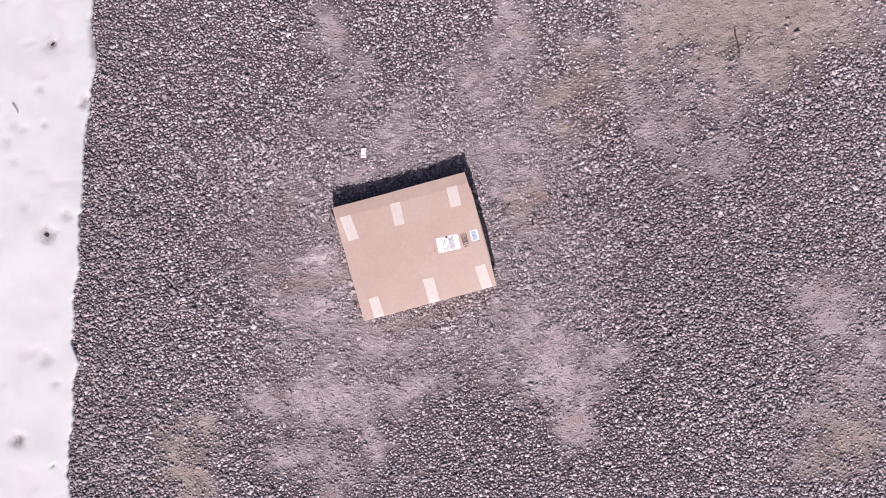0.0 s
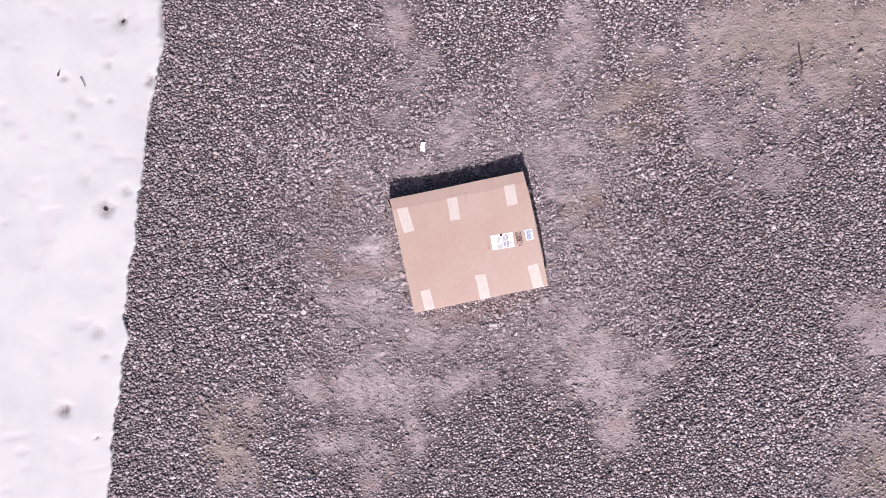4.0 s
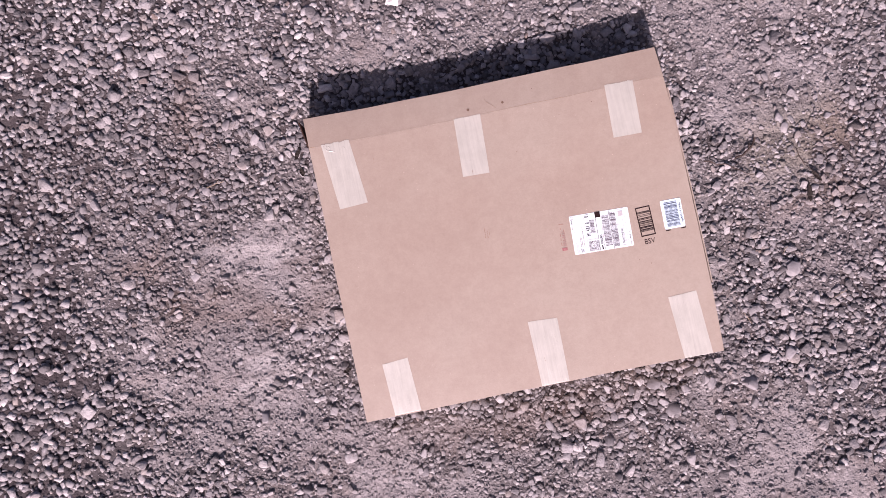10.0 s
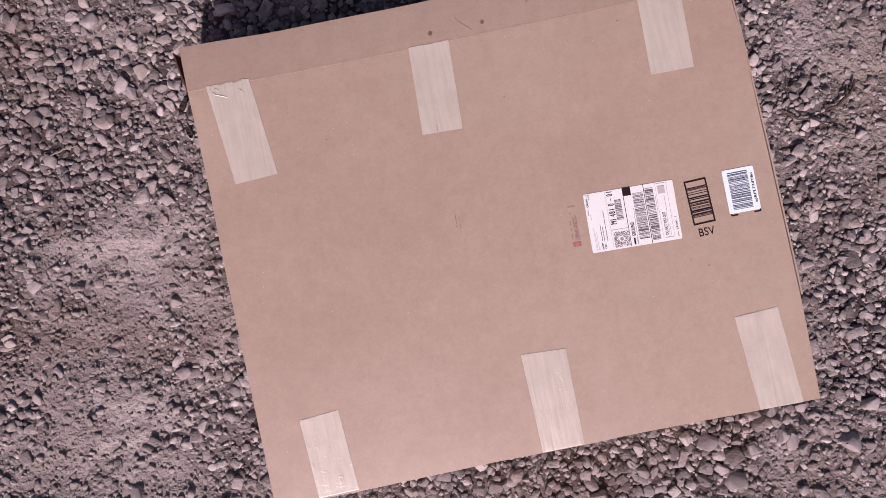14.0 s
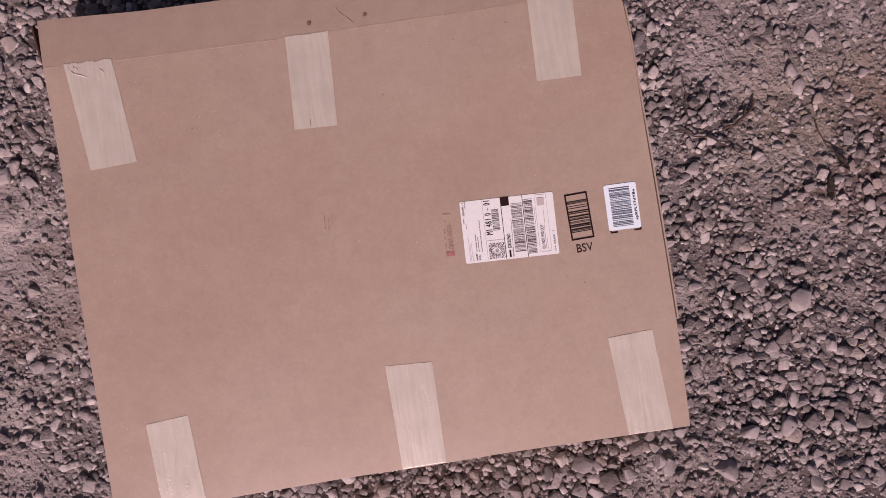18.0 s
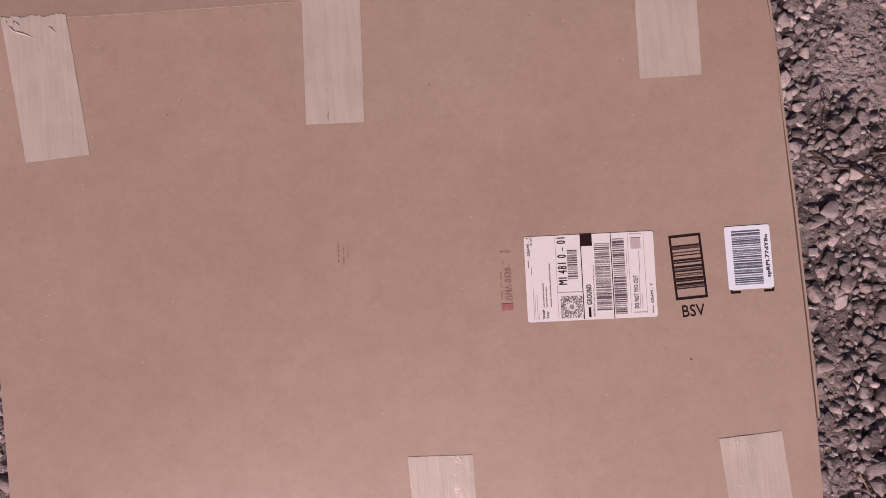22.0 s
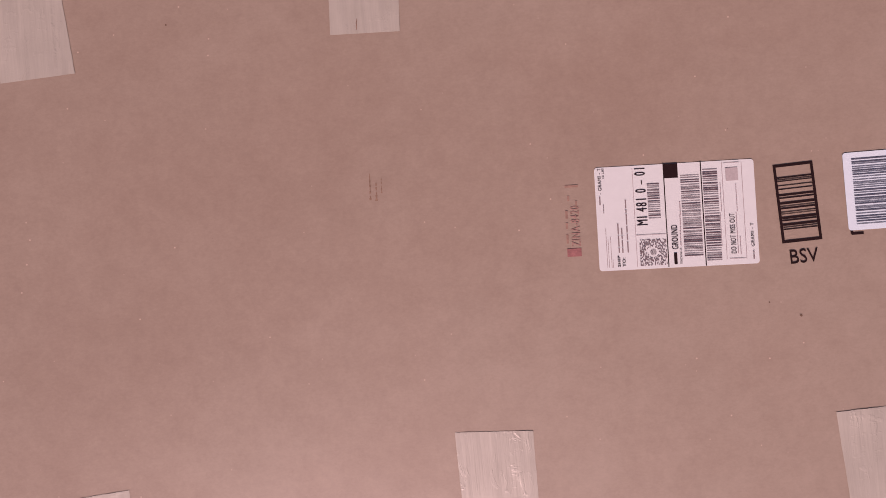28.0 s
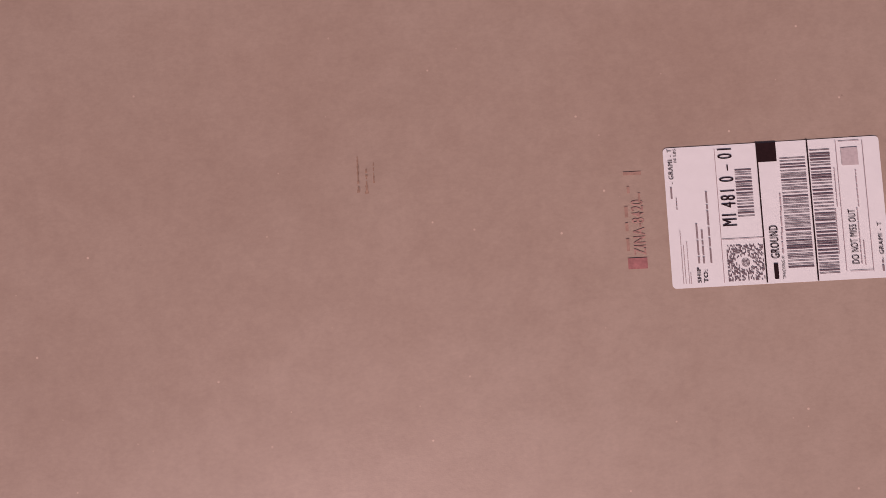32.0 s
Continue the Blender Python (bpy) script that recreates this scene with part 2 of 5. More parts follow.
def tape_material():
    n = Nodes("paper_tape", 0.42, 1.0)
    n.bsdf.inputs["IOR"].default_value = 1.65
    n.bsdf.inputs["Coat Weight"].default_value = 1.0
    n.bsdf.inputs["Coat Roughness"].default_value = 0.36
    ribs = n.noise(190, 3, 0.6, stretch=(1, 0.05, 1))
    blot = n.noise(30, 4, 0.6)
    wrinkle = n.noise(95, 5, 0.62, stretch=(1, 0.45, 1), distortion=0.8)
    rows = n.noise(60, 2, 0.5, stretch=(1, 0.04, 1))
    colour = n.ramp(blot, [(0.3, (0.484, 0.470, 0.402)), (0.7, (0.552, 0.536, 0.464))])
    colour = n.mix(1.0, colour, n.ramp(ribs, [(0.3, (0.92, 0.92, 0.92)), (0.7, (1.07, 1.07, 1.07))]), "MULTIPLY")
    folds = n.mix(1.0, n.ramp(wrinkle, [(0.57, (0, 0, 0)), (0.72, (1, 1, 1))]), n.ramp(rows, [(0.45, (0.1, 0.1, 0.1)), (0.6, (1, 1, 1))]), "MULTIPLY")
    column = n.ramp(n.noise(75, 2, 0.5, stretch=(1, 0.03, 1)), [(0.5, (0, 0, 0)), (0.58, (1, 1, 1)), (0.66, (0.15, 0.15, 0.15))])
    pinch = n.ramp(n.noise(210, 3, 0.6, stretch=(0.35, 1, 1), distortion=0.5), [(0.56, (0, 0, 0)), (0.66, (1, 1, 1))])
    crinkle = n.mix(1.0, column, pinch, "MULTIPLY")
    colour = n.mix(n.math("MULTIPLY", crinkle, 0.15), colour, (0.66, 0.64, 0.57))
    normal = n.relief(ribs, 0.28, 0.002)
    normal = n.relief(rows, 0.3, 0.0025, normal)
    normal = n.relief(crinkle, 0.16, 0.0016, normal)
    normal = n.relief(folds, 0.32, 0.0012, normal)
    return n.done(colour, normal)


def plain(name, colour, roughness=0.6, specular=0.3, grain=0.08, scale=120):
    n = Nodes(name, roughness, specular)
    lo, hi = 1 - grain, 1 + grain
    fac = n.noise(scale, 4, 0.6)
    shade = n.mix(1.0, colour, n.ramp(fac, [(0.3, (lo, lo, lo)), (0.7, (hi, hi, hi))]), "MULTIPLY")
    return n.done(shade, n.relief(fac, 0.15, 0.001))


M_DIRT = dirt_material()
M_STONE = stone_material("crushed_stone", False)
M_PIECE = stone_material("single_stone", True)
M_PALE_STONE = stone_material("pale_stone", True, 0.55, 0.34)
M_MILD_STONE = stone_material("light_grey_stone", True, 0.35, 0.35)
M_SNOW = snow_material()
KRAFT = (0.388, 0.310, 0.245)
M_CARD = card_material("kraft_card", KRAFT)
# Cut card, darkened in colour for the shade in the gaps round the lid.
M_EDGE_SHADE = plain("cut_edge_shade", (0.085, 0.045, 0.035), 0.85, 0.15, 0.2, 300)
M_TAPE = tape_material()
M_LABEL = plain("label_paper", (0.735, 0.815, 0.825), 0.45, 0.35, 0.02)
M_STICKER = plain("sticker_paper", (0.72, 0.90, 1.0), 0.4, 0.35, 0.02)
M_INK = plain("black_ink", (0.022, 0.010, 0.011), 0.7, 0.15, 0.2, 400)
M_PRINT = plain("thermal_print", (0.16, 0.115, 0.13), 0.5, 0.3, 0.15, 400)
M_PALE = plain("pale_print", (0.5, 0.47, 0.48), 0.5, 0.3, 0.1, 400)
M_FAINT = plain("grey_ink", (0.42, 0.37, 0.385), 0.55, 0.3, 0.15, 400)
M_SMALL = plain("small_black_print", (0.27, 0.23, 0.24), 0.55, 0.3, 0.15, 400)
M_BLUE = plain("blue_black_ink", (0.10, 0.11, 0.15), 0.5, 0.3, 0.15, 400)
M_STAMP = plain("faded_red_stamp_ink", (0.37, 0.165, 0.160), 0.6, 0.25, 0.25, 260)
M_STAMP_TEXT = plain("thin_red_stamp_ink", (0.385, 0.235, 0.205), 0.6, 0.25, 0.3, 300)
M_STAMP_FAINT = plain("worn_stamp_ink", (0.36, 0.235, 0.19), 0.6, 0.25, 0.15, 260)
M_SCUFF = plain("scuffed_card", (0.325, 0.222, 0.165), 0.7, 0.2, 0.3, 300)
M_SPOT = plain("dark_spot", (0.2, 0.13, 0.095), 0.5, 0.3, 0.2, 200)
M_TORN = plain("torn_card_fibre", (0.405, 0.308, 0.232), 0.9, 0.1, 0.2, 300)
M_TWIG = plain("grey_brown_bark", (0.07, 0.05, 0.042), 0.85, 0.2, 0.4, 200)
M_STEM = plain("dry_stem", (0.30, 0.24, 0.18), 0.8, 0.2, 0.25, 200)
M_LEAF = plain("dead_leaf_tissue", (0.03, 0.023, 0.02), 0.8, 0.25, 0.4, 150)
M_SCRAP = plain("white_scrap", (0.78, 0.75, 0.72), 0.6, 0.3, 0.05, 90)

# ---- numeric helpers ----
rng = np.random.default_rng(7)


def lattice(x, y, seed):
    """Smooth value noise in 0..1 for arrays."""
    x0, y0 = np.floor(x).astype(np.int64), np.floor(y).astype(np.int64)
    fx, fy = x - x0, y - y0
    fx, fy = fx * fx * (3 - 2 * fx), fy * fy * (3 - 2 * fy)

    def h(i, j):
        k = (i * 374761393 + j * 668265263 + seed * 982451653) & 0x7FFFFFFF
        k = ((k ^ (k >> 13)) * 1274126177) & 0x7FFFFFFF
        return ((k ^ (k >> 16)) & 0xFFFF) / 65535.0

    a, b, c, d = h(x0, y0), h(x0 + 1, y0), h(x0, y0 + 1), h(x0 + 1, y0 + 1)
    return (a * (1 - fx) + b * fx) * (1 - fy) + (c * (1 - fx) + d * fx) * fy


def fbm(x, y, scale, octaves, seed):
    total, weight, amp = 0.0, 0.0, 1.0
    for k in range(octaves):
        s = scale * 2.03**k
        total = total + amp * lattice(x * s + 17.3 * k, y * s - 9.1 * k, seed + k)
        weight += amp
        amp *= 0.55
    return total / weight


def raw_mesh(name, verts, faces, smooth=False):
    """A mesh from arrays of corners and of triangles or quads."""
    me = bpy.data.meshes.new(name)
    n, k = faces.shape
    me.vertices.add(len(verts))
    me.vertices.foreach_set("co", np.ascontiguousarray(verts, dtype=np.float32).ravel())
    me.loops.add(n * k)
    me.loops.foreach_set("vertex_index", np.ascontiguousarray(faces, dtype=np.int32).ravel())
    me.polygons.add(n)
    me.polygons.foreach_set("loop_start", np.arange(0, n * k, k, dtype=np.int32))
    me.polygons.foreach_set("use_smooth", np.full(n, smooth))
    me.update(calc_edges=True)
    return me


def grid_faces(nx, ny):
    i, j = np.meshgrid(np.arange(nx - 1), np.arange(ny - 1), indexing="ij")
    a = (i * ny + j).ravel()
    return np.stack([a, a + ny, a + ny + 1, a + 1], 1)


def float_layer(me, name, values):
    layer = me.attributes.new(name, "FLOAT", "POINT")
    layer.data.foreach_set("value", np.ascontiguousarray(values, dtype=np.float32))


def part(name, bm, material, parent, label=""):
    me = bm
    if isinstance(bm, bmesh.types.BMesh):
        me = bpy.data.meshes.new(name)
        bm.to_mesh(me)
        bm.free()
    me.materials.append(material)
    ob = new(name, me)
    ob.parent = parent
    return tagged(ob, label)


# ---- plan of the yard ----
# Bare, packed patches among the gravel: middle x, y, the two radii and how bare they are.
BARE_WEST = [(-0.91, -0.86, 0.52, 0.12, 0.95), (-1.27, -0.83, 0.16, 0.16, 0.8), (-0.35, -0.94, 0.28, 0.12, 0.8), (-0.62, -1.05, 0.24, 0.12, 0.7), (-0.95, -1.06, 0.44, 0.12, 0.6), (-1.18, -1.18, 0.28, 0.16, 0.55), (-0.62, -1.25, 0.16, 0.24, 0.5),
             (-0.86, -1.45, 0.36, 0.20, 0.4), (-2.02, -1.08, 0.14, 0.32, 0.75), (-1.80, -0.80, 0.20, 0.24, 0.5), (-1.86, -1.32, 0.16, 0.16, 0.5), (-2.17, -0.60, 0.12, 0.08, 0.4), (-0.78, -0.23, 0.24, 0.12, 0.85), (-0.96, -0.32, 0.24, 0.16, 0.6),
             (-1.06, 0.16, 0.16, 0.20, 0.5), (-0.71, 0.08, 0.20, 0.16, 0.6), (-0.52, -0.57, 0.24, 0.16, 0.75), (-0.28, -0.62, 0.24, 0.16, 0.5)]
BARE_NORTH = [(-0.19, 1.58, 0.16, 0.24, 0.6), (-0.10, 1.23, 0.20, 0.20, 0.5), (0.10, 0.82, 0.24, 0.20, 0.65), (-0.35, 1.03, 0.16, 0.16, 0.4), (0.42, 0.96, 0.16, 0.16, 0.3), (0.15, 0.64, 0.24, 0.08, 0.5), (0.74, 0.93, 0.20, 0.24, 0.7),
              (0.91, 1.14, 0.20, 0.20, 0.6), (1.07, 1.31, 0.16, 0.24, 0.75), (1.20, 0.79, 0.24, 0.12, 0.7), (1.31, 0.52, 0.20, 0.16, 0.5), (0.67, 0.41, 0.12, 0.28, 0.7), (0.67, 0.00, 0.16, 0.24, 0.6), (0.89, -0.13, 0.16, 0.16, 0.5),
              (0.56, -0.51, 0.12, 0.16, 0.6), (0.71, -0.38, 0.12, 0.12, 0.5), (1.07, 0.37, 0.16, 0.12, 0.4)]
BARE_EAST = [(1.58, 1.00, 0.20, 0.32, 0.55), (1.87, 0.86, 0.24, 0.36, 0.75), (2.21, 1.08, 0.36, 0.24, 0.9), (2.64, 0.98, 0.56, 0.24, 1), (3.10, 0.85, 0.44, 0.28, 0.95), (2.76, 0.59, 0.40, 0.20, 0.85), (2.44, 0.45, 0.20, 0.20, 0.85),
             (2.28, 0.65, 0.24, 0.20, 0.8), (2.14, 0.35, 0.20, 0.16, 0.55), (1.85, 0.37, 0.12, 0.20, 0.6), (2.28, 0.07, 0.20, 0.12, 0.75), (1.91, 0.07, 0.16, 0.16, 0.5), (3.44, 0.73, 0.16, 0.24, 0.55)]
BARE_SOUTH = [(-0.74, -0.65, 0.24, 0.16, 0.6), (0.03, -0.69, 0.24, 0.12, 0.4), (0.59, -0.76, 0.20, 0.24, 0.85), (0.39, -0.93, 0.20, 0.16, 0.65), (0.70, -1.03, 0.24, 0.16, 0.9), (0.74, -1.24, 0.24, 0.16, 1), (0.73, -1.49, 0.14, 0.18, 0.85),
              (1.09, -1.11, 0.20, 0.12, 0.75), (2.69, -1.12, 0.20, 0.16, 0.9), (2.68, -1.36, 0.20, 0.16, 0.75), (2.94, -1.46, 0.16, 0.28, 0.65), (3.07, -1.07, 0.12, 0.16, 0.4), (2.76, -1.75, 0.24, 0.16, 0.5), (2.39, -1.96, 0.20, 0.12, 0.65),
              (2.67, -2.18, 0.28, 0.20, 0.75), (2.22, -2.17, 0.24, 0.12, 0.5)]
# The same close round the carton, and gravel lying on them.
BARE_NEAR = [(-0.70, 0.11, 0.16, 0.08), (-0.71, -0.08, 0.16, 0.12), (-0.71, -0.28, 0.16, 0.11), (-0.53, -0.51, 0.22, 0.07), (-0.27, -0.49, 0.15, 0.05), (-1.10, -0.20, 0.13, 0.07),
             (-0.27, 0.61, 0.16, 0.06), (0.03, 0.58, 0.12, 0.07), (0.77, 0.36, 0.10, 0.09), (0.91, 0.25, 0.09, 0.10), (0.60, 0.26, 0.05, 0.09), (0.63, -0.03, 0.09, 0.04),
             (0.79, -0.05, 0.07, 0.07), (0.52, -0.71, 0.13, 0.07), (0.37, -0.62, 0.10, 0.07), (0.69, -0.58, 0.07, 0.04), (-0.74, 0.58, 0.09, 0.06), (0.82, 0.56, 0.11, 0.14), (-0.81, -0.03, 0.12, 0.10), (-0.86, -0.13, 0.24, 0.10), (-0.95, -0.30, 0.20, 0.10), (-0.72, -0.38, 0.16, 0.08)]
BARE_CLOSE = [(0.55, -0.71, 0.12, 0.08), (-0.37, -0.52, 0.07, 0.06), (-0.75, -0.23, 0.11, 0.07), (-0.59, -0.06, 0.07, 0.10), (-0.68, 0.15, 0.13, 0.03), (-1.09, -0.23, 0.07, 0.03), (-0.60, 0.55, 0.07, 0.03), (-1.06, -0.05, 0.06, 0.04),
              (0.73, 0.21, 0.15, 0.06), (0.80, 0.03, 0.04, 0.08), (0.80, -0.14, 0.09, 0.04), (0.91, 0.15, 0.06, 0.08), (0.61, -0.23, 0.06, 0.04), (0.62, -0.39, 0.04, 0.06)]
GRAVEL_CLOSE = [(0.62, -0.01, 0.06, 0.15), (-1.19, 0.27, 0.10, 0.07), (-1.19, -0.32, 0.19, 0.08), (-1.26, -0.04, 0.06, 0.08), (0.14, -0.56, 0.17, 0.10), (0.72, -0.43, 0.08, 0.12), (-0.97, 0.05, 0.12, 0.08), (-0.96, 0.31, 0.08, 0.12), (-0.75, 0.38, 0.20, 0.12), (-0.97, -0.16, 0.08, 0.04), (0.73, -0.49, 0.15, 0.12), (0.79, -0.30, 0.12, 0.09),
                (0.62, -0.03, 0.09, 0.07), (0.93, -0.09, 0.04, 0.11), (0.53, -0.46, 0.06, 0.06)]
CLAY = [(0.84, 0.10, 0.15, 0.15), (1.36, 0.70, 0.29, 0.35), (1.60, 0.02, 0.18, 0.24), (2.76, 0.98, 0.93, 0.44), (3.07, 0.50, 0.44, 0.32), (-2.03, -1.03, 0.36, 0.36), (2.55, -2.18, 0.36, 0.24)]
# Darker ground, and pale scraped streaks in the bare dirt.
DARK_GROUND = [(-0.95, 0.42, 0.42, 0.30, 0.8), (2.2, -0.35, 1.1, 0.9, 0.7), (1.3, -0.3, 0.5, 0.5, 0.5), (-0.85, -0.15, 0.14, 0.10, 0.6)]
SCRAPED = [(-0.70, 0.122, 0.13, 0.028, 0.8), (-0.735, -0.235, 0.09, 0.09, 0.8), (-0.55, -0.13, 0.06, 0.05), (-0.62, -0.95, 0.40, 0.06, 0.4), (0.62, -1.12, 0.20, 0.10, 0.4)]
# Moist rust-brown soil between the stones, and a strip of that tint before the carton.
RUST = [(-0.88, 0.00, 0.10, 0.07), (-0.82, 0.52, 0.06, 0.14), (-0.80, 0.43, 0.06, 0.05), (-1.03, 0.14, 0.06, 0.04), (-0.76, -0.06, 0.20, 0.035), (0.00, -0.485, 0.30, 0.045), (0.905, 0.10, 0.07, 0.08), (0.90, -0.09, 0.06, 0.05), (1.46, 0.62, 0.16, 0.26, 0.45)]
# Middle of a smooth round spot without stones.
SMOOTH_AT = (0.812, -0.852)


def soft_patches(x, y, patches, softness):
    wx = x + 0.20 * (fbm(x, y, 3.1, 3, 11) - 0.5) + 0.12 * (fbm(x, y, 11, 3, 12) - 0.5)
    wy = y + 0.20 * (fbm(x, y, 3.1, 3, 21) - 0.5) + 0.12 * (fbm(x, y, 11, 3, 22) - 0.5)
    best = np.zeros_like(x)
    for px, py, rx, ry, *full in patches:
        d = np.sqrt(((wx - px) / rx) ** 2 + ((wy - py) / ry) ** 2)
        best = np.maximum(best, np.clip((1 + softness - d) / (2 * softness), 0, 1) * (full[0] if full else 1))
    return best


def bareness(x, y):
    """0 in thick gravel, 1 on packed dirt."""
    b = soft_patches(x, y, BARE_WEST + BARE_NORTH + BARE_EAST + BARE_SOUTH, 0.75)
    b = np.maximum(b, 0.70 * soft_patches(x, y, BARE_NEAR, 0.65))
    b = np.maximum(np.maximum(b, 0.9 * soft_patches(x, y, SCRAPED[:2], 0.4)), 0.85 * soft_patches(x, y, BARE_CLOSE, 0.55)) * (1 - 0.8 * soft_patches(x, y, GRAVEL_CLOSE, 0.5))
    speckle, crumbs = fbm(x, y, 7.5, 4, 31), fbm(x, y, 24, 2, 37)
    b = np.clip(b * 1.12 + (1.5 * (speckle - 0.52) + 0.5 * (crumbs - 0.5)) * (0.14 + 0.86 * np.sqrt(b)), 0, 1)
    middle = np.clip(1.35 - np.abs(x) / 1.2, 0, 1) * np.clip(1.3 - np.abs(y) / 1.2, 0, 1)
    b = np.maximum(b, middle * np.clip((fbm(x, y, 8, 3, 41) - 0.46) * 3.0, 0, 0.6))
    disc = np.hypot(x - SMOOTH_AT[0], y - SMOOTH_AT[1]) + 0.07 * (fbm(x, y, 22, 3, 43) - 0.5)
    return np.maximum(b, np.clip((0.088 - disc) / 0.05, 0, 1))


def laid(x, y):
    """1 in the stretch of yard that is laid in single stones, a strip askew to the carton, falling to 0 past it."""
    along, over = x * 0.976 - y * 0.216, x * 0.216 + y * 0.976
    past = np.maximum(np.maximum(-3.5 - along, along - 3.55), np.abs(over + 0.02) - 2.15)
    return np.clip(1 - past / 0.5, 0, 1)


def ground_z(x, y):
    z = 0.016 * (fbm(x, y, 1.3, 3, 51) - 0.5) + 0.010 * (fbm(x, y, 9, 3, 61) - 0.5) + 0.013 * (fbm(x, y, 34, 3, 71) - 0.5)
    under = np.clip((0.55 - np.abs(x)) / 0.05, 0, 1) * np.clip((0.48 - np.abs(y)) / 0.05, 0, 1)
    return z * (1 - under) - 0.007 * under


SNOW_Y = [-1.23, -1.07, -0.91, -0.72, -0.53, -0.30, -0.15, 0.01, 0.12, 0.24, 0.42, 0.62, 0.85, 1.00, 1.19, 1.38, 1.54, 1.65, 1.76, 1.99, 2.15]
SNOW_X = [-2.891, -2.837, -2.804, -2.721, -2.653, -2.592, -2.521, -2.512, -2.476, -2.440, -2.352, -2.288, -2.211, -2.159, -2.099, -2.047, -1.991, -1.931, -1.883, -1.803, -1.782]


def snow_edge(y):
    x = np.interp(y, SNOW_Y, SNOW_X)
    x = x + np.where(y < SNOW_Y[0], (y - SNOW_Y[0]) * 0.33, 0) + np.where(y > SNOW_Y[-1], (y - SNOW_Y[-1]) * 0.33, 0)
    return x + 0.045 * (fbm(y, y * 0 + 3.3, 6.0, 3, 81) - 0.5) + 0.035 * (fbm(y, y * 0 + 8.1, 19, 3, 82) - 0.5) + 0.016 * (fbm(y, y * 0 + 5.7, 45, 2, 83) - 0.5)


# ---- ground ----
def spread(half, step, far, fine=0.0, fine_step=0.0):
    inner = np.arange(-half, half + step / 2, step)
    if fine:
        inner = np.concatenate([inner[inner < -fine], np.arange(-fine, fine + fine_step / 2, fine_step), inner[inner > fine + fine_step]])
    outer, s = [half], step
    while outer[-1] < far:
        s *= 1.35
        outer.append(outer[-1] + s)
    outer = np.array(outer[1:])
    return np.concatenate([-outer[::-1], inner, outer])


gx, gy = spread(4.1, 0.024, 2500, 1.25, 0.009), spread(3.1, 0.024, 2500, 0.9, 0.009)
GX, GY = np.meshgrid(gx, gy, indexing="ij")
fx, fy = GX.ravel(), GY.ravel()
me = raw_mesh("ground", np.stack([fx, fy, ground_z(fx, fy)], 1), grid_faces(len(gx), len(gy)), True)
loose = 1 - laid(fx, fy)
# Tone past the laid stones, averaged with the shadows between them.
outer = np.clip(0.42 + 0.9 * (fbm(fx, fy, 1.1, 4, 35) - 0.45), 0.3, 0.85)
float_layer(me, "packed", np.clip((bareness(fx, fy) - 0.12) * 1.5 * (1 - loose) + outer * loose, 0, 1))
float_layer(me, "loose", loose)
float_layer(me, "darkened", soft_patches(fx, fy, DARK_GROUND, 0.5))
float_layer(me, "scraped", soft_patches(fx, fy, SCRAPED, 0.4))
float_layer(me, "clay", soft_patches(fx, fy, CLAY, 0.5))
float_layer(me, "rusty", soft_patches(fx, fy, RUST, 0.7))
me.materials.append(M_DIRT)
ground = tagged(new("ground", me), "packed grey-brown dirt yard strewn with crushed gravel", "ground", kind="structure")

# ---- snow bank ----
rows_y = spread(3.2, 0.012, 60)
depth = np.concatenate([[0.0, 0.001, 0.003, 0.007, 0.013, 0.022, 0.035, 0.055], np.arange(0.075, 2.4, 0.02), 2.4 + np.cumsum(0.02 * 1.35 ** np.arange(1, 25))])
SY, SD = np.meshgrid(rows_y, depth, indexing="ij")
sy, sd = SY.ravel(), SD.ravel()
lip = np.clip(sd / 0.008, 0, 1)
# the edge is ragged; its scallops fade within a hand of it
ragged, smooth_line = snow_edge(sy), np.interp(sy, [-70.0] + SNOW_Y + [70.0], [SNOW_X[0] - 0.33 * (70 + SNOW_Y[0])] + SNOW_X + [SNOW_X[-1] + 0.33 * (70 - SNOW_Y[-1])])
sx = smooth_line + (ragged - smooth_line) * np.exp(-sd / 0.06) - sd
# Melted hollows: x, y, radius and darkness; litter in some, soft shade painted in others.
SNOW_SPOTS = [(-2.09, 2.05, 0.034, 1.0), (-2.10, 2.05, 0.075, 0.4), (-2.58, 1.74, 0.03, 0.5), (-2.25, 1.77, 0.04, 0.35), (-2.48, 0.76, 0.07, 0.7), (-2.31, 0.86, 0.045, 0.45), (-1.975, 1.61, 0.045, 0.62), (-2.005, 1.59, 0.022, 0.9), (-3.06, -0.58, 0.05, 0.9), (-2.72, -0.08, 0.06, 0.4), (-2.71, -0.26, 0.04, 0.35), (-2.88, -0.82, 0.015, 0.8), (-2.45, 0.76, 0.05, 0.5), (-2.49, 1.56, 0.05, 0.25), (-2.57, 1.47, 0.05, 0.3), (-2.56, 1.32, 0.05, 0.25), (-2.29, 1.52, 0.025, 0.4), (-2.44, 1.52, 0.03, 0.3), (-2.58, 1.00, 0.06, 0.25)]
soil_shade = np.zeros_like(sx)
for px, py, r, dirt_shade in SNOW_SPOTS:
    away = np.hypot(sx - px - 0.3 * r * (fbm(sx, sy, 25, 2, 17) - 0.5), (sy - py) * 0.9) / r * (0.75 + 0.6 * fbm(sx, sy, 30, 2, 18))
    soil_shade = np.maximum(soil_shade, dirt_shade * np.exp(-1.3 * away**2))
rise = 0.05 + 0.020 * (fbm(sx, sy, 1.3, 2, 91) - 0.4) + 0.002 * (fbm(sx, sy, 7, 2, 95) - 0.5)
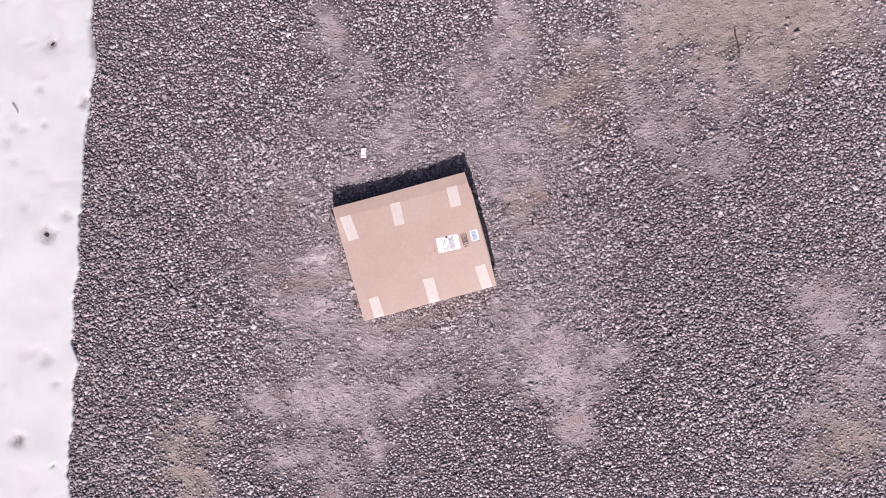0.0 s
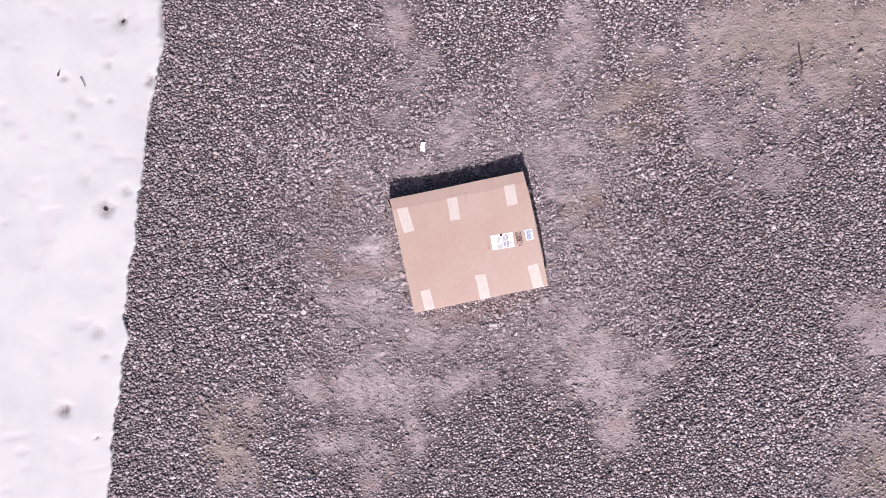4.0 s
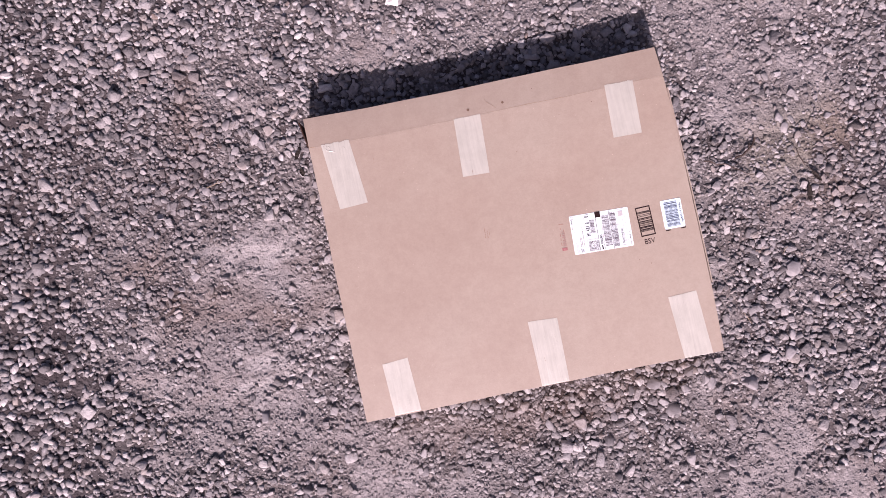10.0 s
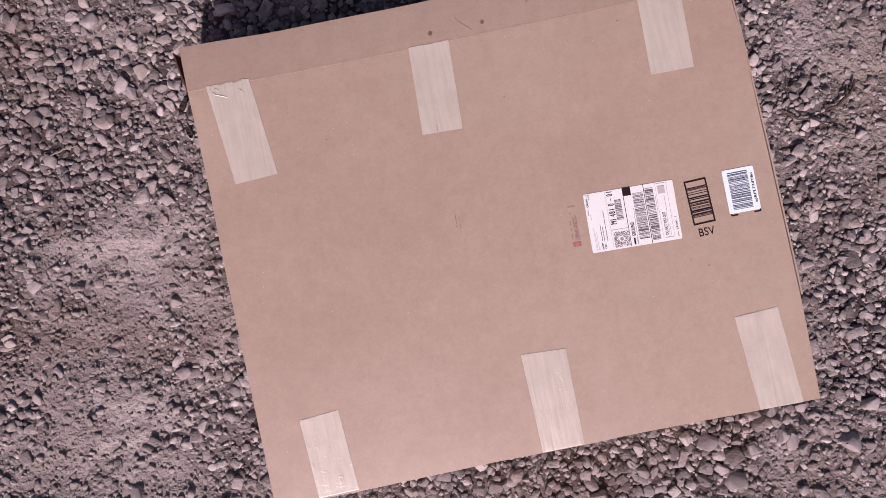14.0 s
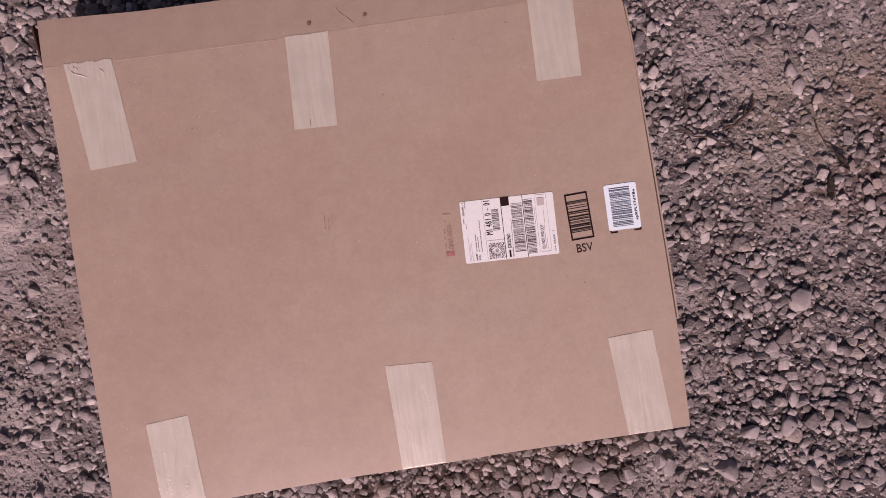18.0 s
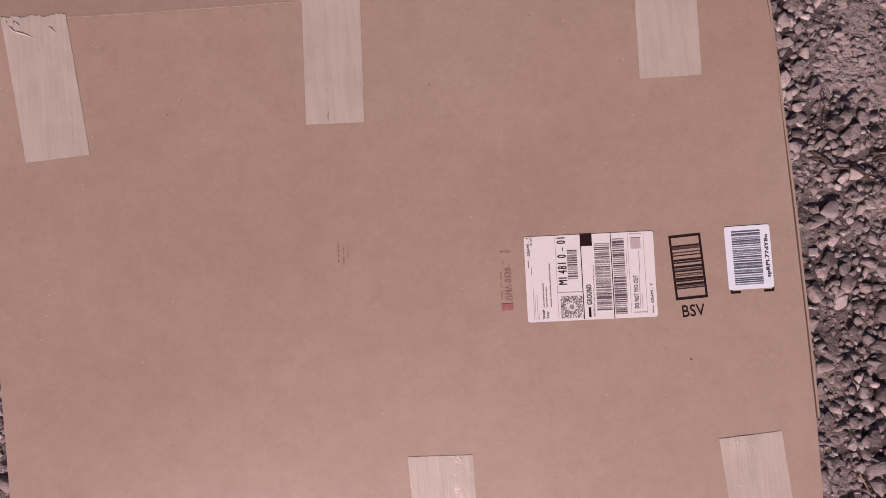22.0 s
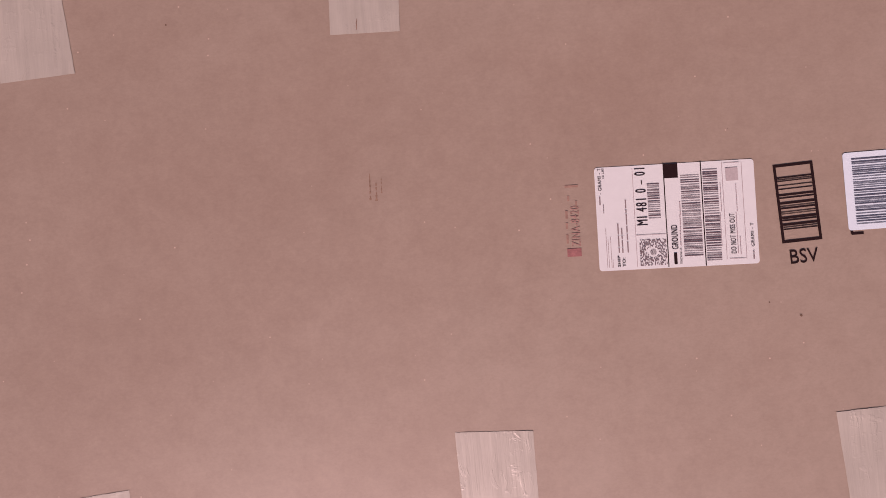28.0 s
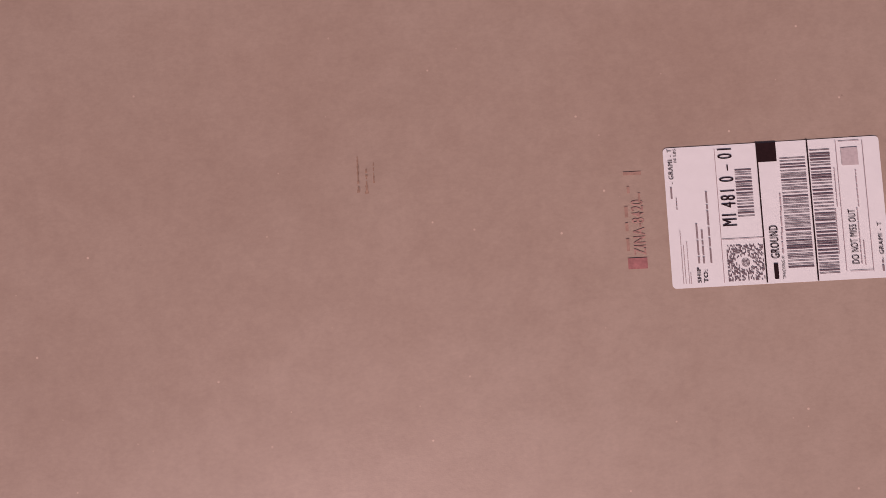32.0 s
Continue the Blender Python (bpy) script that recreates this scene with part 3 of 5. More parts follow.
pits = np.clip((fbm(sx, sy, 8.5, 2, 99) - 0.66) * 5, 0, 1)
# Grey thawing ice along the northern end of the edge.
thaw = np.clip(1.3 - np.abs(sy - 2.0) / 0.16, 0, 1) * np.clip((0.04 - sd) / 0.02 + 2.4 * (fbm(sx, sy, 16, 3, 97) - 0.5), 0, 1)
rise = rise * (0.36 + 0.64 * np.clip(sd / 0.5, 0, 1) ** 0.7)
sz = 0.016 * (fbm(sx, sy, 1.3, 3, 51) - 0.5) - 0.020 + (rise - 0.003 * pits - 0.018 * soil_shade) * (1 - 0.6 * thaw) * np.sqrt(1 - (1 - lip) ** 2) + 0.018 * lip
me = raw_mesh("snow_bank", np.stack([sx, sy, sz], 1), grid_faces(len(rows_y), len(depth))[:, ::-1], True)
float_layer(me, "soil_shade", soil_shade)
float_layer(me, "pits", pits)
float_layer(me, "thaw", thaw)
me.materials.append(M_SNOW)
snow = tagged(new("snow_bank", me), "melting white snow bank with a ragged edge along the gravel", "snow", kind="structure")

# ---- the carton ----
BOX_H = 0.1127
CORNERS = ((-0.4705, -0.4065), (0.4740, -0.4100), (0.4690, 0.4050), (-0.4765, 0.4060))
FLAP_Y = 0.3235
box = new("cardboard_box")
box.location = (0, 0, 0.001)
tagged(box, "large flat brown cardboard box, taped shut, with shipping labels", "box")


def across(u, v):
    """A point of the lid's outline: u and v run from 0 to 1 along its sides."""
    (ax, ay), (bx, by), (cx, cy), (dx, dy) = CORNERS
    # the side by the sticker is bowed outwards to fit the camera's view
    bow = 0.0058 * max(0.0, (u - 0.9) / 0.1) * min(1.0, max(0.0, 6 * v * (1 - v)))
    return ((ax * (1 - u) + bx * u) * (1 - v) + (dx * (1 - u) + cx * u) * v + bow, (ay * (1 - u) + by * u) * (1 - v) + (dy * (1 - u) + cy * u) * v)


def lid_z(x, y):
    """The lid's upper face: almost flat, its two ends raised to fit the camera's view."""
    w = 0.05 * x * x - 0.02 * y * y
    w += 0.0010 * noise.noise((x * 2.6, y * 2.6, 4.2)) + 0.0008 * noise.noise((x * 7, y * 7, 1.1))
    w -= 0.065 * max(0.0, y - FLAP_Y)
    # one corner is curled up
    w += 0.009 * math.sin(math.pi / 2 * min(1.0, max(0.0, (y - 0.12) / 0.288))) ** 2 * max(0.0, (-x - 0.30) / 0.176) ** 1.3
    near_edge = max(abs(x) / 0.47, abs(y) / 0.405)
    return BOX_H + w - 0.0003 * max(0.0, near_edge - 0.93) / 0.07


def slab(u0, u1, v0, v1, nu, nv, thick, lift=0.0, droop=0.0):
    bm = bmesh.new()
    tops = []
    for i in range(nu + 1):
        line = []
        for j in range(nv + 1):
            u, v = u0 + (u1 - u0) * i / nu, v0 + (v1 - v0) * j / nv
            x, y = across(u, v)
            edge = 0.0012 * noise.noise((x * 9, y * 9, 7.7)) * (u in (0, 1) or v in (0, 1))
            fall = droop * ((v - v0) / (v1 - v0)) ** 1.4
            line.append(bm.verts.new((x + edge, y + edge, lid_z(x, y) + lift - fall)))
        tops.append(line)
    for i in range(nu):
        for j in range(nv):
            bm.faces.new((tops[i][j], tops[i + 1][j], tops[i + 1][j + 1], tops[i][j + 1]))
    rim = bmesh.ops.extrude_face_region(bm, geom=bm.faces[:])
    for v in [g for g in rim["geom"] if isinstance(g, bmesh.types.BMVert)]:
        v.co.z -= thick
    bmesh.ops.recalc_face_normals(bm, faces=bm.faces[:])
    for f in bm.faces:
        f.smooth = True
    return bm


def rounded(ob, width, segments=2):
    mod = ob.modifiers.new("rounding", "BEVEL")
    mod.width, mod.segments, mod.limit_method, mod.angle_limit = width, segments, "ANGLE", radians(40)
    mod.harden_normals = True
    return ob


def bar_block(x0, y0, z0, x1, y1, z1, cuts=0, wobble=0.0, seed=0.0):
    """A box with its long sides cut and a little uneven."""
    bm = bmesh.new()
    bmesh.ops.create_cube(bm, size=1)
    for v in bm.verts:
        v.co = ((v.co.x + 0.5) * (x1 - x0) + x0, (v.co.y + 0.5) * (y1 - y0) + y0, (v.co.z + 0.5) * (z1 - z0) + z0)
    if cuts:
        along = 0 if x1 - x0 > y1 - y0 else 1
        edges = [e for e in bm.edges if abs(e.verts[0].co[along] - e.verts[1].co[along]) > 0.01]
        bmesh.ops.subdivide_edges(bm, edges=edges, cuts=cuts)
        for v in bm.verts:
            v.co[1 - along] += wobble * noise.noise((v.co.x * 8, v.co.y * 8, seed))
    return bm


v_flap = (FLAP_Y + 0.4083) / 0.8138
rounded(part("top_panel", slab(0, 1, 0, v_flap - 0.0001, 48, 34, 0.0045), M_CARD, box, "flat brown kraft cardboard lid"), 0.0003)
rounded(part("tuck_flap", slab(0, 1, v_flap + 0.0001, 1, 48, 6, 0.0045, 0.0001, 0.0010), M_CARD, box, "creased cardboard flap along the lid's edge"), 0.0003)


def wall(u0, v0, u1, v1, inset, thick=0.005, n=30, under=0.0052):
    """One side of the carton, from the ground up to just under the lid's edge."""
    bm = bmesh.new()
    lines = []
    for k in range(n + 1):
        t = k / n
        x, y = across(u0 + (u1 - u0) * t, v0 + (v1 - v0) * t)
        w = 0.0012 * noise.noise((x * 7, y * 7, 2.2))
        out, side = Vector((inset[0], inset[1], 0)), Vector((inset[0], inset[1], 0)).normalized()
        p, q = Vector((x, y, 0)) + out + side * w, Vector((x, y, 0)) + out + side * (thick + w)
        high = lid_z(x, y) - under
        lines.append([bm.verts.new(c) for c in ((p.x, p.y, 0), (p.x, p.y, high), (q.x, q.y, high), (q.x, q.y, 0))])
    for a, b in zip(lines, lines[1:]):
        for m in range(4):
            bm.faces.new((a[m], b[m], b[(m + 1) % 4], a[(m + 1) % 4]))
    bm.faces.new(lines[0])
    bm.faces.new(lines[-1][::-1])
    bmesh.ops.recalc_face_normals(bm, faces=bm.faces[:])
    return bm


part("front_wall", wall(0.004, 0, 0.996, 0, (0, 0.0026)), M_CARD, box)
part("back_wall", wall(0.004, 1, 0.996, 1, (0, -0.0026)), M_CARD, box)
part("left_wall", wall(0, 0.012, 0, 0.988, (0.0026, 0)), M_CARD, box)
part("right_wall", wall(1, 0.006, 1, 0.994, (-0.0016, 0), 0.0038, under=0.012), M_EDGE_SHADE, box, "corrugated side wall under the lid, its shade put into the colour")
part("side_flap", wall(1, 0.22, 1, 0.86, (0.0018, 0), 0.0028, under=0.0012), M_CARD, box, "side flap standing a little off the lid")
part("bottom_panel", bar_block(-0.462, -0.398, -0.003, 0.460, 0.398, 0.001), M_CARD, box)
# outer flaps standing off the ends beside the tuck flap; their gap's shade is in the colour
for side, x in ((-1, -0.4740), (1, 0.4660)):
    bm = bar_block(x - 0.0013, 0.322, 0.012, x + 0.0013, 0.402, 0.1, 8, 0.0012, 3.0 + side)
    for v in bm.verts:
        v.co.x += side * (0.0185 if side < 0 else 0.006) * max(0.0, (v.co.y - 0.322) / 0.08) ** 0.8
        if v.co.z > 0.05:
            v.co.z = lid_z(x, v.co.y) - 0.004 - 0.006 * (v.co.y - 0.322) / 0.08
    part("end_flap", bm, M_EDGE_SHADE, box, "cut corrugated edge of an end flap")


def drape(bm, lift):
    for v in bm.verts:
        v.co.z += lid_z(v.co.x, v.co.y) + lift
    return bm


def crease():
    """The torn, raised fibre along the score between lid and flap."""
    bm = bmesh.new()
    xs = np.linspace(-0.473, 0.467, 190)
    rows = []
    for x in xs:
        mid = FLAP_Y + 0.0018 + 0.002 * x * x + 0.0022 * noise.noise((x * 6, 0.3, 0.1)) + 0.0010 * noise.noise((x * 45, 0.7, 0.2))
        half = 0.00004 + 0.0004 * max(0.0, 1 - abs(x - 0.16) / 0.19) + 0.0008 * max(0.0, -0.08 + noise.noise((x * 23, 2.0, 5.0))) + 0.0012 * max(0.0, -x - 0.452) / 0.02
        rows.append([bm.verts.new((x, mid + k * half, h)) for k, h in ((-1, 0.0), (0, 0.0001), (1, 0.0))])
    for a, b in zip(rows, rows[1:]):
        for k in range(2):
            bm.faces.new((a[k], b[k], b[k + 1], a[k + 1]))
    return drape(bm, 0.0003)


part("crease", crease(), M_TORN, box, "raised torn fibre along the fold")


def tape(corners, over_edge, seed):
    """A strip of tape from its four corners (top left, top right, bottom right, bottom left); its top end is torn on a serrated blade."""
    rnd = random.Random(seed)
    tl, tr, br, bl = (Vector(c) for c in corners)
    nu, nv = 64, 26
    bm = bmesh.new()
    grid = []
    teeth = [0.0022 * noise.noise((k * 0.13, seed, 0.4)) + rnd.choice((0.9, 0.2, -0.6)) * rnd.uniform(0.0003, 0.0016) for k in range(nu + 1)] if not over_edge else [rnd.uniform(-0.0003, 0.0003) for _ in range(nu + 1)]
    wiggle = [rnd.uniform(-0.0002, 0.0002) for _ in range(nv + 1)]
    for j in range(nv + 1):
        line = []
        for i in range(nu + 1):
            u, v = i / nu, 0.994 * j / (nv - 1) if j < nv else 1.0
            p = (tl * (1 - u) + tr * u) * (1 - v) + (bl * (1 - u) + br * u) * v
            if j == 0:
                p.y += teeth[i]
            if i in (0, nu):
                p.x += wiggle[j]
            bubble = 0.0007 * max(0, noise.noise((p.x * 55, p.y * 30, seed)) - 0.1)
            if not over_edge and j == 0:
                bubble += rnd.uniform(0.0, 0.0006)
            line.append(bm.verts.new((p.x, p.y, lid_z(p.x, p.y) + 0.0004 + bubble)))
        grid.append(line)
    if over_edge:
        for drop, out in ((0.0008, 0.0003), (0.004, 0.0006), (0.02, 0.0010), (0.06, 0.0012)):
            grid.append([bm.verts.new((w.co.x, w.co.y - out, w.co.z - drop)) for w in grid[nv]])
    for a, b in zip(grid, grid[1:]):
        for i in range(nu):
            bm.faces.new((b[i], b[i + 1], a[i + 1], a[i]))
    for f in bm.faces:
        f.smooth = True
    return bm


TAPES = [(((-0.4436, 0.3281), (-0.3699, 0.3272), (-0.3535, 0.1562), (-0.4281, 0.1525)), False),
         (((-0.0879, 0.3257), (-0.0167, 0.3259), (-0.0243, 0.1684), (-0.0946, 0.1713)), False),
         (((0.3181, 0.3325), (0.3923, 0.3297), (0.3869, 0.1890), (0.3127, 0.1909)), False),
         (((-0.4010, -0.2678), (-0.3334, -0.2632), (-0.3254, -0.4037), (-0.3949, -0.4038)), True),
         (((-0.0067, -0.2359), (0.0706, -0.2406), (0.0687, -0.4075), (-0.0038, -0.4074)), True),
         (((0.3626, -0.2461), (0.4362, -0.2428), (0.4460, -0.4096), (0.3727, -0.4088)), True)]
strips = []
for k, (corners, over) in enumerate(TAPES):
    strips.append(part("tape_strip", tape(corners, over, k + 2), M_TAPE, box,
         "pale wrinkled tape folded over the box edge" if over else "pale ribbed tape with a torn serrated end"))


def ridge(ax, ay, bx, by, wide, high):
    """A pinched fold standing up from the tape."""
    bm = bmesh.new()
    a, b = Vector((ax, ay, 0)), Vector((bx, by, 0))
    side = (b - a).cross(Vector((0, 0, 1))).normalized()
    lines = []
    for k in range(11):
        t = k / 10
        swell = math.sin(math.pi * min(0.97, max(0.03, t)))
        p = a.lerp(b, t) + side * 0.0012 * noise.noise((t * 4, ax * 30, 1.0))
        lines.append([bm.verts.new(p + side * o * wide * (0.4 + 0.6 * swell) + Vector((0, 0, h * high * swell))) for o, h in ((-1, 0), (-0.2, 1), (0.3, 0.8), (1, 0))])
    for u, v in zip(lines, lines[1:]):
        for k in range(3):
            bm.faces.new((u[k], v[k], v[k + 1], u[k + 1]))
    for face in bm.faces:
        face.smooth = True
    return drape(bm, 0.0009)


corner_tape = strips[0]
for ends in ((-0.4331, 0.3119, -0.4085, 0.3020), (-0.4347, 0.3167, -0.4287, 0.3083), (-0.3904, 0.3143, -0.3833, 0.3066), (-0.4270, 0.3207, -0.4230, 0.3155)):
    part("fold", ridge(*ends, 0.0010, 0.0009), M_TAPE, corner_tape)
# Two small holes drawn as dark specks, their shade put into the colour.
for spot in ((-0.4367, 0.3229, -0.4369, 0.3210), (-0.4290, 0.3229, -0.4291, 0.3202)):
    part("speck", ridge(*spot, 0.0007, 0.0003), M_SPOT, corner_tape, "dark pinprick in the tape")
cracks = ((0.0022, 0.3647, 0.0041, 0.3559), (0.0041, 0.3559, 0.0147, 0.3464), (0.0147, 0.3464, 0.0272, 0.3336))
for piece in cracks:
    part("crack", ridge(*piece, 0.0005, 0.0005), M_TORN, box, "fine raised crack in the flap")
# Slit in the tape, drawn as a dark raised line.
part("slit", ridge(-0.0665, 0.1853, -0.0679, 0.1735, 0.0005, 0.0004), M_SCUFF, strips[1])


# ---- labels and print ----
def round_sheet(w, h, r, nx=10, ny=8):
    """A thin rounded rectangle about its middle, as a fan of cells that can follow the lid."""
    bm = bmesh.new()
    cols = []
    ends = [r * (1 - math.cos(math.pi / 2 * k / 5)) for k in range(5)]
    xs = [-w / 2 + e for e in ends] + [-w / 2 + r + (w - 2 * r) * i / nx for i in range(nx + 1)] + [w / 2 - e for e in reversed(ends)]
    for n, x in enumerate(xs):
        inset = 0.0
        d = min(x + w / 2, w / 2 - x)
        if d < r:
            inset = r - math.sqrt(max(0.0, r * r - (r - d) ** 2))
        cols.append([bm.verts.new((x, (-h / 2 + inset) + (h - 2 * inset) * j / ny, 0)) for j in range(ny + 1)])
    for a, b in zip(cols, cols[1:]):
        for j in range(ny):
            bm.faces.new((a[j], b[j], b[j + 1], a[j + 1]))
    return bm


def placed(bm, x, y, turn, lift):
    bmesh.ops.transform(bm, matrix=pose(x, y, 0, 0, 0, turn), verts=bm.verts[:])
    return drape(bm, lift)


def rects(items):
    bm = bmesh.new()
    for x, y, w, h in items:
        bm.faces.new([bm.verts.new(p + (0,)) for p in ((x - w / 2, y - h / 2), (x + w / 2, y - h / 2), (x + w / 2, y + h / 2), (x - w / 2, y + h / 2))])
    return bm


def barcode(x, y, w, h, seed, fill=0.55, unit=0.00042):
    """Bars lying across the width w and stacked along the height h."""
    rnd = random.Random(seed)
    items, at = [], y - h / 2
    while at < y + h / 2 - unit:
        thick = unit * rnd.choice((1, 1, 1, 1.6, 2))
        thick = min(thick, y + h / 2 - at)
        items.append((x, at + thick / 2, w, thick))
        at += thick + unit * rnd.choice((1, 1.4, 1.6, 2, 2.4)) * (0.5 / fill)
    return rects(items)


def lettering(body, w, h, weight=0.0, spacing=1.1):
    """Letters filling w by h metres about their middle, as a flat mesh."""
    curve = bpy.data.curves.new("letters", "FONT")
    curve.body, curve.offset, curve.resolution_u, curve.space_character = body, weight, 3, spacing
    ob = new("letters", curve)
    bpy.context.view_layer.update()
    made = bpy.data.meshes.new_from_object(ob.evaluated_get(bpy.context.evaluated_depsgraph_get()))
    bpy.data.objects.remove(ob)
    bm = bmesh.new()
    bm.from_mesh(made)
    bpy.data.meshes.remove(made)
    lo = Vector((min(v.co.x for v in bm.verts), min(v.co.y for v in bm.verts), 0))
    hi = Vector((max(v.co.x for v in bm.verts), max(v.co.y for v in bm.verts), 0))
    for v in bm.verts:
        v.co = ((v.co.x - (lo.x + hi.x) / 2) * w / (hi.x - lo.x), (v.co.y - (lo.y + hi.y) / 2) * h / (hi.y - lo.y), 0)
    return bm


LABEL_X, LABEL_Y, LABEL_TURN = 0.2301, -0.0420, -2.3
label = part("shipping_label", placed(round_sheet(0.1548, 0.1025, 0.003, 40, 10), LABEL_X, LABEL_Y, LABEL_TURN, 0.0006), M_LABEL, box,
             "white printed shipping label with barcodes")


def on_label(name, bm, material=None, lift=0.0012, note=""):
    return part(name, placed(bm, LABEL_X, LABEL_Y, LABEL_TURN, lift), material or M_INK, label, note)


def mm(*values):
    return [v / 1000 for v in values]


def upright(body, x, y, w, h, weight=0.0, material=None, name="lettering", spacing=1.14):
    """Words that read up the label: w is their height, h their length, in millimetres about x, y."""
    x, y, w, h = mm(x, y, w, h)
    bm = lettering(body, h, w, weight, spacing)
    bmesh.ops.transform(bm, matrix=pose(x, y, 0, 0, 0, 90), verts=bm.verts[:])
    return on_label(name, bm, material)


upright("MI 481 0 \u2013 01", -33.2, 20.0, 10.6, 56.3, 0.0, spacing=1.28)
upright("SHIP", -58.0, -42.5, 2.8, 10.7, 0.01)
upright("TO:", -53.2, -43.6, 3.1, 8.9, 0.01)
upright("GROUND", -2.7, -21.6, 6.3, 23.6, 0.004)
upright("TRACKING #:", 2.6, -40.3, 2.4, 16.1)
upright("DO NOT MISS OUT", 53.4, -20.9, 5.2, 39.0, 0.0)
upright("10 LBS", -69.2, 45.1, 2.1, 9.8)
upright("- GRAMI - T", -72.9, 37.4, 3.5, 25.6)
upright("- GRAMI - T", 71.9, -24.8, 3.1, 26.5)
for bar in (mm(-2.8, -42.5, 3.1, 11.1),):
    on_label("word_bar", rects([bar]))


def word_row(x, y, w, h, seed, material, name="word_bar"):
    """A line of small print reading up the label, as one bar for each word."""
    rnd, items, at = random.Random(seed), [], y - h / 2
    while at < y + h / 2 - 0.4 * w:
        size = min(w * rnd.choice((1.2, 1.9, 2.6, 3.4, 4.4)), y + h / 2 - at)
        items.append((x, at + size / 2, w * 0.55, size))
        at += size + 0.6 * w
    return on_label(name, rects(items), material)


for seed, bar in enumerate((mm(-73.5, 18.4, 2.4, 8.9), mm(72.2, -42.8, 2.4, 7.7), mm(-70.3, 9.9, 1.4, 8.4), mm(-57.3, -19.4, 2.4, 29.0), mm(-53.8, -22.1, 2.4, 24.0), mm(-48.6, -8.2, 2.4, 51.9))):
    word_row(*bar, seed, M_SMALL)
for seed, bar in enumerate((mm(-69.4, -28.8, 1.0, 38.5), mm(-67.7, -34.2, 1.0, 27.7), mm(-65.2, -32.6, 1.0, 31.3), mm(-63.9, -44.3, 1.0, 8.0))):
    word_row(*bar, seed + 10, M_FAINT, "small_print")
for seed, bar in enumerate((mm(4.1, 6.9, 1.9, 13.4), mm(3.6, -7.6, 1.9, 15.0), mm(3.0, -22.8, 1.9, 14.7))):
    word_row(*bar, seed + 20, M_FAINT, "number_bar")
for seed, bar in enumerate((mm(44.0, 15.4, 1.2, 28.3), mm(42.4, -16.1, 1.2, 33.1), mm(58.9, 13.8, 1.4, 26.8), mm(57.6, -20.6, 1.4, 40.2), mm(60.1, -32.5, 1.4, 18.4))):
    word_row(*bar, seed + 30, M_FAINT, "small_print")
for bar in (mm(-40.3, -0.2, 0.5, 97.5), mm(-24.6, -17.8, 30.5, 0.5),):
    on_label("rule", rects([bar]), M_FAINT)
for bar in (mm(-9.9, 0.6, 1.0, 101.8), mm(26.2, 0.2, 1.0, 102.3),):
    on_label("rule", rects([bar]))
on_label("black_square", rects([mm(-2.8, 44.0, 13.3, 14.1)]))
x, y, w, h = mm(-24.1, -35.2, 26.2, 25.9)
dots = random.Random(31)
cells = [(x - w / 2 + (a + 0.5) * w / 30, y - h / 2 + (b + 0.5) * h / 30, w / 33, h / 33) for a in range(30) for b in range(30)
         if dots.random() < 0.42 and math.hypot(a - 14.5, b - 14.5) > 6]
tagged(on_label("dot_code", rects(cells), M_PRINT), kind="stuff")
for ring in (0.0007, 0.0016, 0.0025):
    bm = bmesh.new()
    inner = [bm.verts.new((x + ring * math.cos(a), y + ring * math.sin(a), 0)) for a in [math.tau * k / 24 for k in range(24)]]
    outer = [bm.verts.new((x + (ring + 0.0004) * math.cos(a), y + (ring + 0.0004) * math.sin(a), 0)) for a in [math.tau * k / 24 for k in range(24)]]
    for k in range(24):
        bm.faces.new((inner[k], outer[k], outer[(k + 1) % 24], inner[(k + 1) % 24]))
    on_label("code_ring", bm, M_PRINT)
on_label("code_patch", rects([mm(55.6, 37.4, 11.9, 12.9)]), M_PALE)
for bar in (mm(46.5, 2.0, 0.5, 94.8), mm(65.3, 0.9, 0.5, 94.8), mm(55.8, 48.6, 14.8, 0.5), mm(57.0, -45.4, 15.7, 0.5),):
    on_label("panel_rule", rects([bar]), M_FAINT)
x, y, w, h = mm(-20.9, 15.6, 11.9, 34.9)
tagged(on_label("barcode", barcode(x, y, w, h, 3, 0.36, 0.0005), M_PRINT), kind="stuff")
x, y, w, h = mm(15.0, -0.5, 18.2, 80.5)
tagged(on_label("barcode", barcode(x, y, w, h, 5, 0.32, 0.0005), M_PRINT), kind="stuff")
x, y, w, h = mm(34.7, -0.5, 14.3, 91.2)
tagged(on_label("barcode", barcode(x, y, w, h, 8, 0.34, 0.00055), M_PRINT), kind="stuff")

# printed code frame and letters on the card itself
FRAME_X, FRAME_Y, FRAME_TURN = 0.3468, -0.0404, 1.1
fw, fh, ft = 0.0380, 0.0770, 0.0027
bm = rects([(0, fh / 2 - ft / 2, fw, ft), (0, -fh / 2 + ft / 2, fw, ft), (-fw / 2 + ft / 2, 0, ft, fh - 2 * ft), (fw / 2 - ft / 2, 0, ft, fh - 2 * ft)])
frame_print = part("printed_frame", placed(bm, FRAME_X, FRAME_Y, FRAME_TURN, 0.0006), M_INK, box, "black printed frame round a barcode")
